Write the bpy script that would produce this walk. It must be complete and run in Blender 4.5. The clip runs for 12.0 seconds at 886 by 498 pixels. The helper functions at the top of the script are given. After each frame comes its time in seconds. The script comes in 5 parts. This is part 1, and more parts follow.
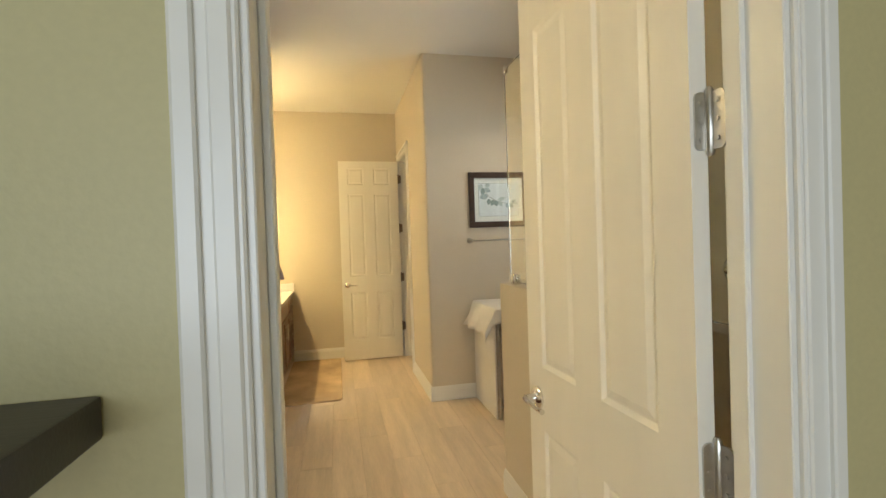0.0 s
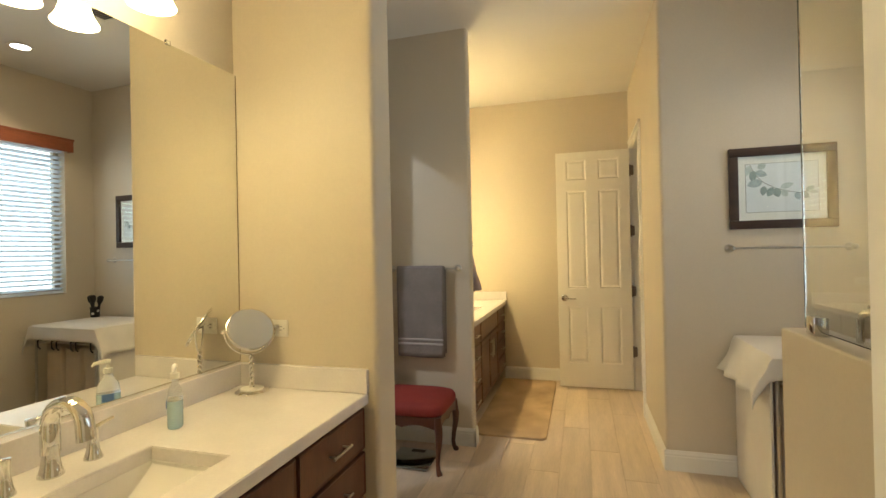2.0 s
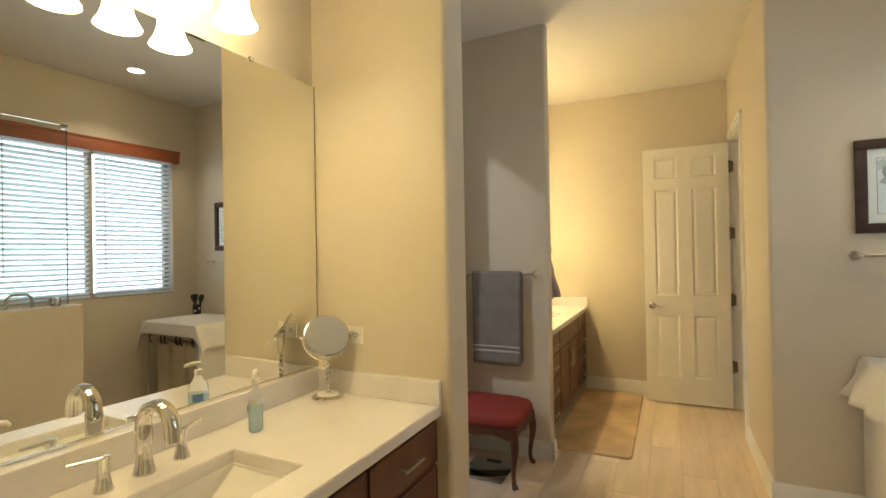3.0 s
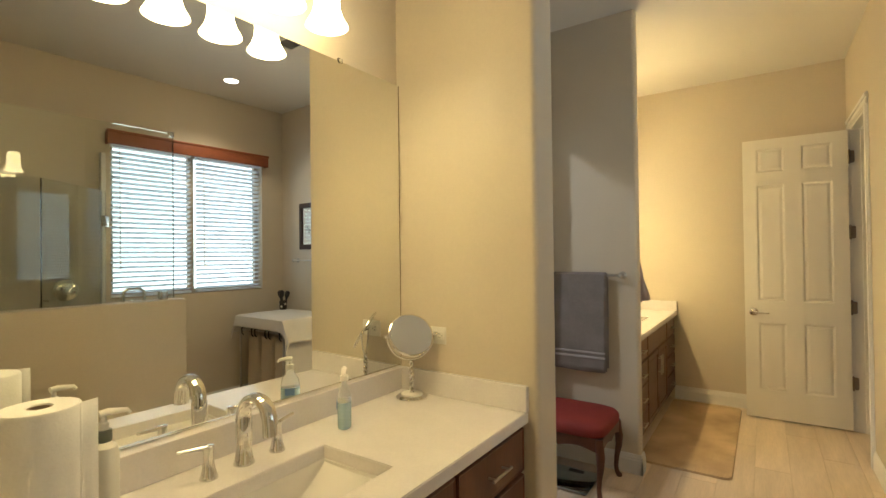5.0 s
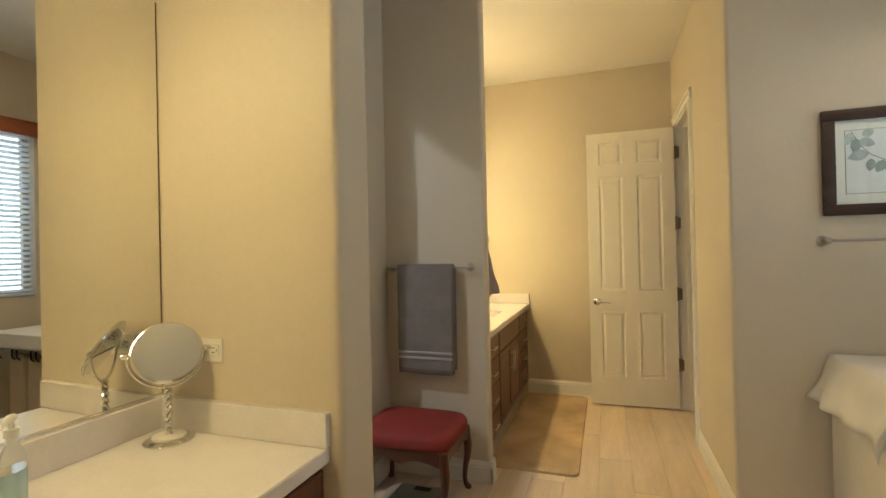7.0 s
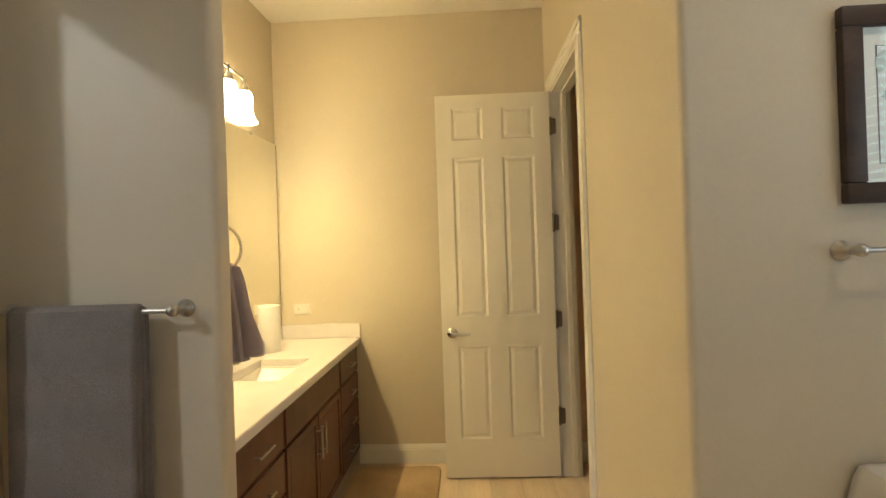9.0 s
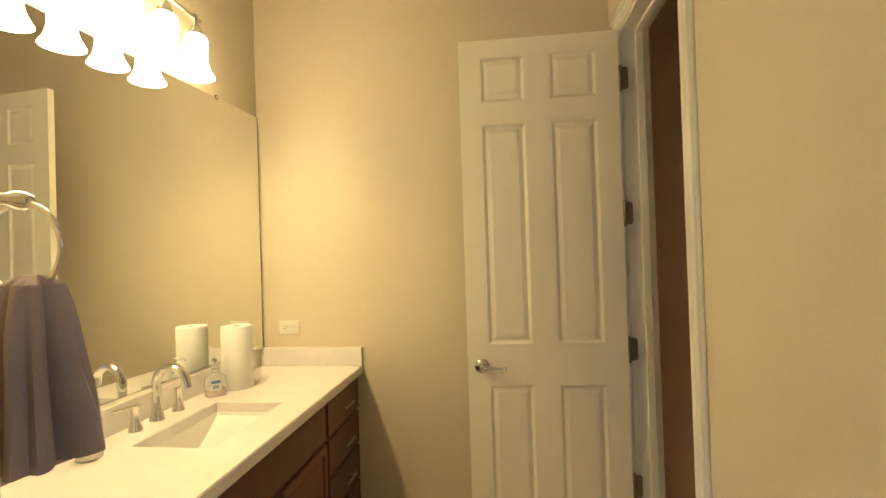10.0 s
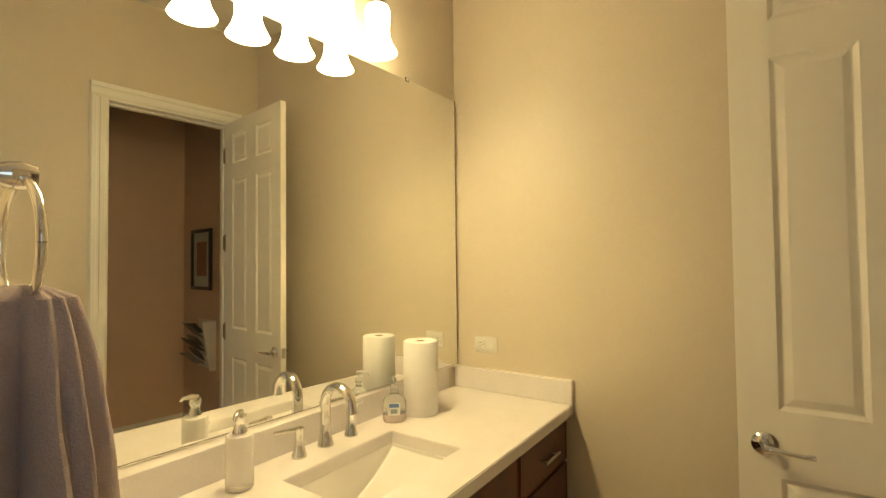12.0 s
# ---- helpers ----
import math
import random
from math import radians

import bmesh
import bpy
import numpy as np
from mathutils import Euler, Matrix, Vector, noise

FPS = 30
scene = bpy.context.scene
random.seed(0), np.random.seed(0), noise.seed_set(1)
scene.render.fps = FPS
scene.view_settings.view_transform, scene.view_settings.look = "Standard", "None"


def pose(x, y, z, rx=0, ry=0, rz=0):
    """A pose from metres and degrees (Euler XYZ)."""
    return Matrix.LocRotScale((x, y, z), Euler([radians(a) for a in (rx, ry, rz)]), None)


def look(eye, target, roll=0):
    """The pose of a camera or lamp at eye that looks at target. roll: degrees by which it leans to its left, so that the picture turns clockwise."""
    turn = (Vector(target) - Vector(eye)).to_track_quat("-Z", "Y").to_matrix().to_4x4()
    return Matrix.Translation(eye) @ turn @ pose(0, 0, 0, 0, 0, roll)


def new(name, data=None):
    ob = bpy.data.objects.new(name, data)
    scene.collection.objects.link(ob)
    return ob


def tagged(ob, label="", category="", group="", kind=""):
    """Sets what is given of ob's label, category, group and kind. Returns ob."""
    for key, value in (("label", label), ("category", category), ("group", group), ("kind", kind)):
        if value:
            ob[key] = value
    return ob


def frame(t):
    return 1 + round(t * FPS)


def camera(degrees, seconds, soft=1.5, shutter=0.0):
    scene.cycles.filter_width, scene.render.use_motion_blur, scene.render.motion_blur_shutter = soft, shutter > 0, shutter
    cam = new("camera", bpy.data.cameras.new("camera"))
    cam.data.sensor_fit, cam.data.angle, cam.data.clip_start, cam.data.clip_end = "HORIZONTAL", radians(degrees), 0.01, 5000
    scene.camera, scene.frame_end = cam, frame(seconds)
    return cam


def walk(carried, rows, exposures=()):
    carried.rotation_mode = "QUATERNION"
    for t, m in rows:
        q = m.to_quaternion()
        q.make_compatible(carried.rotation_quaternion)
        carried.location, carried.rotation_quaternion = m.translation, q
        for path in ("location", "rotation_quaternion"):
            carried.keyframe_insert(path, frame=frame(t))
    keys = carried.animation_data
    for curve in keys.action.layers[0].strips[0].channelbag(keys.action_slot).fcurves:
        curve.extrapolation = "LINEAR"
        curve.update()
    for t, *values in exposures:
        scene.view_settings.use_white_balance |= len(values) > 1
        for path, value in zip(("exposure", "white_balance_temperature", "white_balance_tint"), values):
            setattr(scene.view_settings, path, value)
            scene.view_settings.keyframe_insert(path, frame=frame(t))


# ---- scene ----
cam = camera(86.5, 12.0)
PATH = [
    (0, (-0.089, -0.051, 1.418), (0.348, 1.9, 1.39), -1.9),
    (0.5, (0.018, 0.221, 1.403), (0.177, 2.215, 1.39), -1.7),
    (1, (0.077, 0.425, 1.406), (-0.056, 2.42, 1.403), -1.6),
    (1.5, (0.119, 0.626, 1.417), (-0.241, 2.593, 1.423), -1.4),
    (2, (0.193, 0.73, 1.443), (-0.37, 2.649, 1.454), -1.2),
    (2.5, (0.204, 0.784, 1.459), (-0.515, 2.65, 1.476), -1.2),
    (3, (0.182, 0.802, 1.476), (-0.687, 2.603, 1.494), -1.0),
    (3.5, (0.156, 0.803, 1.487), (-0.839, 2.538, 1.503), -0.7),
    (5.5, (0.095, 0.845, 1.466), (-1.034, 2.496, 1.488), -0.7),
    (6, (0.099, 0.929, 1.454), (-0.972, 2.619, 1.469), -0.8),
    (6.5, (0.093, 1.077, 1.441), (-0.813, 2.86, 1.451), -0.9),
    (7, (0.094, 1.333, 1.415), (-0.556, 3.224, 1.426), -1.3),
    (7.2, (0.105, 1.433, 1.436), (-0.415, 3.364, 1.434), -1.2),
    (7.5, (0.117, 1.596, 1.444), (-0.18, 3.574, 1.441), -1.5),
    (7.7, (0.119, 1.733, 1.455), (-0.102, 3.721, 1.444), -1.7),
    (9.3, (0.12, 3.08, 1.458), (0.025, 5.077, 1.468), -1.9),
    (9.5, (0.118, 3.256, 1.452), (0.005, 5.253, 1.462), -1.8),
    (10, (0.132, 3.615, 1.456), (-0.121, 5.598, 1.478), -1.8),
    (10.5, (0.125, 3.886, 1.448), (-0.392, 5.818, 1.487), -1.7),
    (11, (0.107, 4.08, 1.451), (-0.691, 5.913, 1.5), -1.3),
    (11.5, (0.084, 4.158, 1.444), (-0.936, 5.877, 1.501), -0.9),
    (12, (0.036, 4.159, 1.463), (-1.096, 5.806, 1.52), -0.6),
]
EXPOSURE = [(0, 0.42), (0.5, 0.38), (2, 0.32), (3.5, 0.26), (5.5, 0.13), (7.5, 0.11), (9.5, 0.14), (10, 0.0), (10.5, -0.08), (11, -0.16), (12, -0.26)]
walk(cam, [(t, look(eye, target, roll)) for t, eye, target, roll in PATH], EXPOSURE)

# ---- light ----

world = bpy.data.worlds.new("world")
scene.world = world
world.use_nodes = True
wn = world.node_tree
sky = wn.nodes.new("ShaderNodeTexSky")
sky.sky_type, sky.sun_disc = "NISHITA", False
sky.sun_elevation, sky.sun_rotation = radians(48), radians(-68)
wn.links.new(sky.outputs["Color"], wn.nodes["Background"].inputs["Color"])
wn.nodes["Background"].inputs["Strength"].default_value = 0.08

WARM = (1.0, 0.76, 0.34)
DAY = (0.80, 0.91, 1.0)


def lamp(name, kind, m, watts, colour, **settings):
    data = bpy.data.lights.new(name, kind)
    data.energy, data.color = watts, colour
    if "radius" in settings:
        data.shadow_soft_size = settings["radius"]
    if "size" in settings:
        data.shape, data.size, data.size_y = "RECTANGLE", *settings["size"]
    if "cone" in settings:
        data.spot_size, data.spot_blend = radians(settings["cone"]), 0.6
    ob = new(name, data)
    ob.matrix_world = m
    return ob


sun_lamp = lamp("sun", "SUN", look((-20, 8, 24), (0, 0, 0)), 3.0, (1.0, 0.95, 0.86))
sun_lamp.data.angle = radians(0.5)
lamp("window_daylight", "AREA", look((2.2, 3.1, 1.8), (0, 3.1, 1.7)), 18, DAY, size=(1.5, 1.4))
lamp("bedroom_daylight", "AREA", look((-1.1, -3.6, 1.5), (0.1, 0, 1.4)), 54, (0.77, 0.88, 1.0), size=(2.4, 1.8))


# ---- materials ----
def material(name, colour, rough=0.6, metal=0.0, vary=0.06, scale=6.0, grain=0.0, bump=0.0, bump_scale=200.0, stretch=(1, 1, 1), rand=0.0, island=0.0):
    """A surface with large stains, fine grain and relief, at real-world size."""
    m = bpy.data.materials.new(name)
    m.use_nodes = True
    nt = m.node_tree
    b = nt.nodes["Principled BSDF"]
    b.inputs["Roughness"].default_value, b.inputs["Metallic"].default_value = rough, metal
    co = nt.nodes.new("ShaderNodeTexCoord")
    mp = nt.nodes.new("ShaderNodeMapping")
    mp.inputs["Scale"].default_value = stretch
    nt.links.new(co.outputs["Object"], mp.inputs["Vector"])
    if rand:
        info = nt.nodes.new("ShaderNodeObjectInfo")
        far = nt.nodes.new("ShaderNodeVectorMath")
        far.operation = "MULTIPLY_ADD"
        far.inputs[1].default_value = (37.0, 53.0, 11.0)
        nt.links.new(info.outputs["Random"], far.inputs[0])
        nt.links.new(co.outputs["Object"], far.inputs[2])
        nt.links.new(far.outputs["Vector"], mp.inputs["Vector"])
    big = nt.nodes.new("ShaderNodeTexNoise")
    big.inputs["Scale"].default_value, big.inputs["Detail"].default_value = scale, 4
    nt.links.new(mp.outputs["Vector"], big.inputs["Vector"])
    fine = nt.nodes.new("ShaderNodeTexNoise")
    fine.inputs["Scale"].default_value, fine.inputs["Detail"].default_value = bump_scale, 3
    nt.links.new(mp.outputs["Vector"], fine.inputs["Vector"])
    value = None

    def add(sock, amount):
        nonlocal value
        rng = nt.nodes.new("ShaderNodeMapRange")
        rng.inputs["From Min"].default_value, rng.inputs["From Max"].default_value = 0.25, 0.75
        rng.inputs["To Min"].default_value, rng.inputs["To Max"].default_value = 1 - amount, 1 + amount
        nt.links.new(sock, rng.inputs["Value"])
        if value is None:
            value = rng.outputs["Result"]
        else:
            mul = nt.nodes.new("ShaderNodeMath")
            mul.operation = "MULTIPLY"
            nt.links.new(value, mul.inputs[0])
            nt.links.new(rng.outputs["Result"], mul.inputs[1])
            value = mul.outputs[0]

    add(big.outputs["Fac"], vary)
    if grain:
        add(fine.outputs["Fac"], grain)
    if rand:
        add(info.outputs["Random"], rand)
    if island:
        geo = nt.nodes.new("ShaderNodeNewGeometry")
        add(geo.outputs["Random Per Island"], island)
    hsv = nt.nodes.new("ShaderNodeHueSaturation")
    hsv.inputs["Color"].default_value = (*colour, 1)
    nt.links.new(value, hsv.inputs["Value"])
    nt.links.new(hsv.outputs["Color"], b.inputs["Base Color"])
    if bump:
        bp = nt.nodes.new("ShaderNodeBump")
        bp.inputs["Strength"].default_value, bp.inputs["Distance"].default_value = bump, 0.002
        nt.links.new(fine.outputs["Fac"], bp.inputs["Height"])
        nt.links.new(bp.outputs["Normal"], b.inputs["Normal"])
    return m


def glowing(name, colour, strength, base=(0.8, 0.8, 0.8)):
    m = material(name, base, 0.4)
    b = m.node_tree.nodes["Principled BSDF"]
    b.inputs["Emission Color"].default_value = (*colour, 1)
    b.inputs["Emission Strength"].default_value = strength
    return m


def glass(name, colour=(1, 1, 1), rough=0.0, ior=1.45):
    m = bpy.data.materials.new(name)
    m.use_nodes = True
    b = m.node_tree.nodes["Principled BSDF"]
    b.inputs["Base Color"].default_value = (*colour, 1)
    b.inputs["Roughness"].default_value, b.inputs["IOR"].default_value = rough, ior
    b.inputs["Transmission Weight"].default_value = 1.0
    return m


WALL = material("beige_wall_paint", (0.66, 0.58, 0.455), 0.45, vary=0.03, scale=1.3, grain=0.02, bump=0.09, bump_scale=90)
# beige paint raised and browned: dim, warm bounced light put into the colour
WCWALL = material("wall_paint_with_warm_bounce", (0.74, 0.535, 0.40), 0.55, vary=0.03, scale=1.3, grain=0.03, bump=0.25, bump_scale=90)
BEDWALL = material("bedroom_wall_paint", (0.55, 0.49, 0.26), 0.5, vary=0.03, scale=1.3, grain=0.03, bump=0.25, bump_scale=90)
CLOSETWALL = material("closet_wall_paint", (0.68, 0.66, 0.60), 0.6, vary=0.03, scale=1.3, bump=0.2, bump_scale=90)
CEIL = material("ceiling_paint", (0.80, 0.765, 0.70), 0.8, vary=0.03, scale=1.0, bump=0.3, bump_scale=60)
TRIM = material("white_trim_paint", (0.84, 0.82, 0.76), 0.32, vary=0.025, scale=3, bump=0.05, bump_scale=60)
DOORPAINT = material("white_door_paint", (0.88, 0.84, 0.745), 0.34, vary=0.03, scale=2.5, bump=0.1, bump_scale=40, stretch=(3, 3, 0.5))
PLANK = material("pale_oak_plank", (0.66, 0.53, 0.395), 0.36, vary=0.12, scale=3.0, grain=0.07, bump=0.10, bump_scale=26, stretch=(5, 0.45, 1), rand=0.06)
GROUT = material("floor_joint", (0.55, 0.44, 0.325), 0.8)
WOOD = material("cherry_cabinet_wood", (0.12, 0.042, 0.022), 0.34, vary=0.22, scale=5, grain=0.16, bump=0.1, bump_scale=50, stretch=(2.5, 2.5, 0.4), rand=0.1)
STOOLWOOD = material("dark_turned_wood", (0.11, 0.038, 0.02), 0.35, vary=0.2, scale=8, grain=0.15, bump=0.1, bump_scale=60, stretch=(2, 2, 0.5))
QUARTZ = material("white_quartz", (0.81, 0.77, 0.75), 0.16, vary=0.035, scale=9, grain=0.03, bump_scale=120)
PORCELAIN = material("white_porcelain", (0.83, 0.80, 0.765), 0.12, vary=0.015, scale=4)
CHROME = material("chrome", (0.78, 0.77, 0.74), 0.07, 1.0, vary=0.02, scale=20)
STEEL = material("brushed_nickel", (0.55, 0.52, 0.47), 0.28, 1.0, vary=0.06, scale=30, bump=0.05, bump_scale=300)
MIRROR = material("mirror_silver", (0.90, 0.91, 0.88), 0.0, 1.0, vary=0.0)
GLASS = glass("clear_glass", (0.93, 0.98, 0.95))
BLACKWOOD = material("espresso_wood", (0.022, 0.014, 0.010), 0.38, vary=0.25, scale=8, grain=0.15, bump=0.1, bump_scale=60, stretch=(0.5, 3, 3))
FRAMEWOOD = material("dark_brown_frame_wood", (0.045, 0.022, 0.012), 0.5, vary=0.3, scale=8, grain=0.2, bump=0.1, bump_scale=60, stretch=(0.5, 3, 3))
BLACK = material("black_plastic", (0.015, 0.014, 0.014), 0.4, vary=0.1)
PAPER = material("paper_white", (0.86, 0.85, 0.83), 0.9, vary=0.02, scale=20, grain=0.02, bump=0.3, bump_scale=150)
WHITEPLASTIC = material("white_plastic", (0.80, 0.77, 0.70), 0.35, vary=0.02)
REDCLOTH = material("red_upholstery", (0.26, 0.028, 0.022), 0.75, vary=0.12, scale=8, grain=0.18, bump=0.5, bump_scale=420)
GREYTOWEL = material("grey_terry", (0.235, 0.205, 0.195), 0.95, vary=0.12, scale=10, grain=0.25, bump=1.0, bump_scale=350)
MAUVETOWEL = material("mauve_grey_terry", (0.385, 0.315, 0.32), 0.95, vary=0.10, scale=10, grain=0.10, bump=0.6, bump_scale=350)
GREYBAND = material("grey_terry_band", (0.46, 0.43, 0.43), 0.85, vary=0.08, scale=10, grain=0.1, bump=0.4, bump_scale=250)
LINEN = material("white_linen", (0.78, 0.74, 0.68), 0.9, vary=0.04, scale=6, grain=0.05, bump=0.4, bump_scale=500)
CANVAS = material("beige_canvas", (0.55, 0.46, 0.36), 0.9, vary=0.06, scale=6, grain=0.08, bump=0.5, bump_scale=400)
RUGPILE = material("tan_rug_pile", (0.52, 0.37, 0.215), 0.95, vary=0.30, scale=3.2, grain=0.3, bump=1.0, bump_scale=170)
VALANCE = material("cherry_valance_wood", (0.30, 0.085, 0.035), 0.4, vary=0.15, scale=5, grain=0.12, bump=0.1, bump_scale=60, stretch=(3, 0.4, 3))
PAVING = material("pale_concrete", (0.42, 0.43, 0.44), 0.9, vary=0.15, scale=0.6)
# nickel of the toilet door hinges, its brown reflection put into the colour
HINGE = material("nickel_with_brown_reflection", (0.24, 0.19, 0.14), 0.5, 0.9, vary=0.05)
SLAT = material("white_blind_slat", (0.82, 0.84, 0.87), 0.45, vary=0.02)
slat_nodes = SLAT.node_tree  # thin slats let part of the daylight through
thin, both = slat_nodes.nodes.new("ShaderNodeBsdfTranslucent"), slat_nodes.nodes.new("ShaderNodeMixShader")
thin.inputs["Color"].default_value = (0.84, 0.88, 0.92, 1)
both.inputs["Fac"].default_value = 0.55
slat_nodes.links.new(slat_nodes.nodes["Principled BSDF"].outputs["BSDF"], both.inputs[1])
slat_nodes.links.new(thin.outputs["BSDF"], both.inputs[2])
slat_nodes.links.new(both.outputs["Shader"], slat_nodes.nodes["Material Output"].inputs["Surface"])
VINYL = material("almond_vinyl", (0.46, 0.38, 0.28), 0.45, vary=0.03)
OPAL_DIM = glowing("lit_opal_glass", (1.0, 0.79, 0.40), 14.0)
OPAL = glowing("brightly_lit_opal_glass", (1.0, 0.79, 0.40), 24.0)
CANGLOW = glowing("lit_downlight_lens", (1.0, 0.95, 0.85), 9.0)


# ---- mesh helpers ----
def box(x0, x1, y0, y1, z0, z1, bevel=0.0, segs=2, bm=None):
    own = bm is None
    bm = bm or bmesh.new()
    t = bmesh.new() if bevel and not own else bm
    r = bmesh.ops.create_cube(t, size=1)
    bmesh.ops.transform(t, matrix=Matrix.LocRotScale(((x0 + x1) / 2, (y0 + y1) / 2, (z0 + z1) / 2), None, (x1 - x0, y1 - y0, z1 - z0)), verts=r["verts"])
    if bevel:
        bmesh.ops.bevel(t, geom=t.edges[:], offset=bevel, segments=segs, affect="EDGES", profile=0.5)
        if t is not bm:
            join(bm, t)
    return bm


def join(bm, other):
    me = bpy.data.meshes.new("tmp")
    other.to_mesh(me)
    other.free()
    bm.from_mesh(me)
    bpy.data.meshes.remove(me)
    return bm


def wall_box(x0, x1, y0, y1, z0, z1, round_edges=()):
    """A wall slab; its upright edges at the corners given are bullnosed."""
    bm = box(x0, x1, y0, y1, z0, z1)
    picked = []
    for e in bm.edges:
        a, b = e.verts
        if abs(a.co.x - b.co.x) < 1e-5 and abs(a.co.y - b.co.y) < 1e-5:
            if any(abs(a.co.x - cx) < 1e-4 and abs(a.co.y - cy) < 1e-4 for cx, cy in round_edges):
                picked.append(e)
    if picked:
        bmesh.ops.bevel(bm, geom=picked, offset=0.022, segments=6, affect="EDGES", profile=0.5)
    return bm


def lathe(profile, segs=32, bm=None, at=(0, 0, 0)):
    bm = bm or bmesh.new()
    rings = []
    for r, z in profile:
        rings.append([bm.verts.new((at[0] + r * math.cos(2 * math.pi * k / segs), at[1] + r * math.sin(2 * math.pi * k / segs), at[2] + z)) for k in range(segs)])
    for a, b in zip(rings, rings[1:]):
        for k in range(segs):
            bm.faces.new((a[k], a[(k + 1) % segs], b[(k + 1) % segs], b[k]))
    if profile[0][0] > 1e-6:
        bm.faces.new(rings[0][::-1])
    if profile[-1][0] > 1e-6:
        bm.faces.new(rings[-1])
    bmesh.ops.remove_doubles(bm, verts=bm.verts[:], dist=1e-6)
    return bm


def tube(points, radius, segs=12, bm=None, flat=1.0, wide=None):
    """A swept tube along points; radius may be a list; wide: direction along which the section is scaled by flat."""
    bm = bm or bmesh.new()
    pts = [Vector(p) for p in points]
    rs = radius if isinstance(radius, (list, tuple)) else [radius] * len(pts)
    rings, up = [], None
    for i, p in enumerate(pts):
        d = (pts[min(i + 1, len(pts) - 1)] - pts[max(i - 1, 0)]).normalized()
        if wide is not None:
            u = Vector(wide)
            u = (u - d * u.dot(d)).normalized()
        elif up is None:
            u = d.orthogonal().normalized()
        else:
            u = (up - d * up.dot(d)).normalized()
        up = u
        v = d.cross(u)
        rings.append([bm.verts.new(p + rs[i] * (flat * u * math.cos(a) + v * math.sin(a))) for a in (2 * math.pi * k / segs for k in range(segs))])
    for a, b in zip(rings, rings[1:]):
        for k in range(segs):
            bm.faces.new((a[k], a[(k + 1) % segs], b[(k + 1) % segs], b[k]))
    bm.faces.new(rings[0][::-1])
    bm.faces.new(rings[-1])
    return bm


def arc(c, r, a0, a1, n, u=(1, 0, 0), v=(0, 0, 1)):
    u, v, c = Vector(u), Vector(v), Vector(c)
    return [c + r * (u * math.cos(radians(a0 + (a1 - a0) * k / n)) + v * math.sin(radians(a0 + (a1 - a0) * k / n))) for k in range(n + 1)]


def mesh(name, bm, mat, smooth=False):
    bmesh.ops.recalc_face_normals(bm, faces=bm.faces[:])
    me = bpy.data.meshes.new(name)
    bm.to_mesh(me)
    bm.free()
    me.materials.append(mat)
    if smooth:
        me.polygons.foreach_set("use_smooth", [True] * len(me.polygons))
        me.set_sharp_from_angle(angle=radians(38))
    return me


def part(name, bm, mat, parent, label="", smooth=True):
    ob = new(name, mesh(name, bm, mat, smooth))
    ob.parent = parent
    if label:
        tagged(ob, label)
    return ob


def thing(name, label, category, m=None, group="", kind=""):
    ob = new(name)
    ob.empty_display_size = 0.05
    ob.matrix_world = m or Matrix()
    return tagged(ob, label, category, group, kind)


def solid(name, bm, mat, label, category, smooth=False, kind=""):
    return tagged(new(name, mesh(name, bm, mat, smooth)), label, category, kind=kind)


# ---- structure ----
CZ = 3.10
FAR, PART0, PART1, PIC, RX, WINX = 6.06, 4.133, 4.218, 4.07, 0.695, 2.0
WING0, WING1, MX = 2.472, 2.657, -1.22
ENT0, ENT1 = 0.51, 0.62
TILT1, TILT2 = -1.43, -2.8
MX1, BACK1 = -1.293, -1.243


def structure(name, bm, mat, label, category="wall", smooth=False):
    return solid(name, bm, mat, label, category, smooth, "structure")


bm = wall_box(-1.45, MX1, ENT1, WING0 + 0.01, 0, CZ)
for v in bm.verts:
    v.co.x += 0.025 * (v.co.y - 1.55)  # slightly out of square
structure("wall_vanity_near", bm, WALL, "beige painted wall behind the first vanity mirror")
structure("wall_wing", wall_box(-1.40, -0.60, WING0, WING1, 0, CZ, [(-0.60, WING0), (-0.60, WING1)]), WALL, "beige painted wing wall with rounded corners", smooth=True)
structure("wall_partition", wall_box(-1.36, -0.593, PART0, PART1, 0, CZ, [(-0.593, PART0), (-0.593, PART1)]), WALL, "beige painted partition wall with rounded corners", smooth=True)
bm = wall_box(-1.40, MX + 0.002, PART1, FAR, 0, CZ)
for v in bm.verts:
    v.co.x += 0.0489 * (v.co.y - 5.63)  # this wall stands slightly out of square
structure("wall_vanity_far", bm, WALL, "beige painted wall behind the second vanity mirror")
structure("wall_far", box(-1.36, 2.2, FAR, FAR + 0.12, 0, CZ), WALL, "beige painted end wall")
structure("wall_picture", wall_box(RX, WINX + 0.15, PIC, PIC + 0.12, 0, CZ, [(RX, PIC)]), WALL, "beige painted wall behind the framed picture", smooth=True)

CLY0, CLY1, DOORH = 2.95, 3.795, 2.46
bm = box(-1.38, -1.26, WING1, CLY0, 0, CZ)
box(-1.38, -1.26, CLY1, PART0, 0, CZ, bm=bm)
box(-1.38, -1.26, CLY0, CLY1, DOORH, CZ, bm=bm)
structure("wall_closet", bm, WALL, "beige painted wall with the closet doorway")

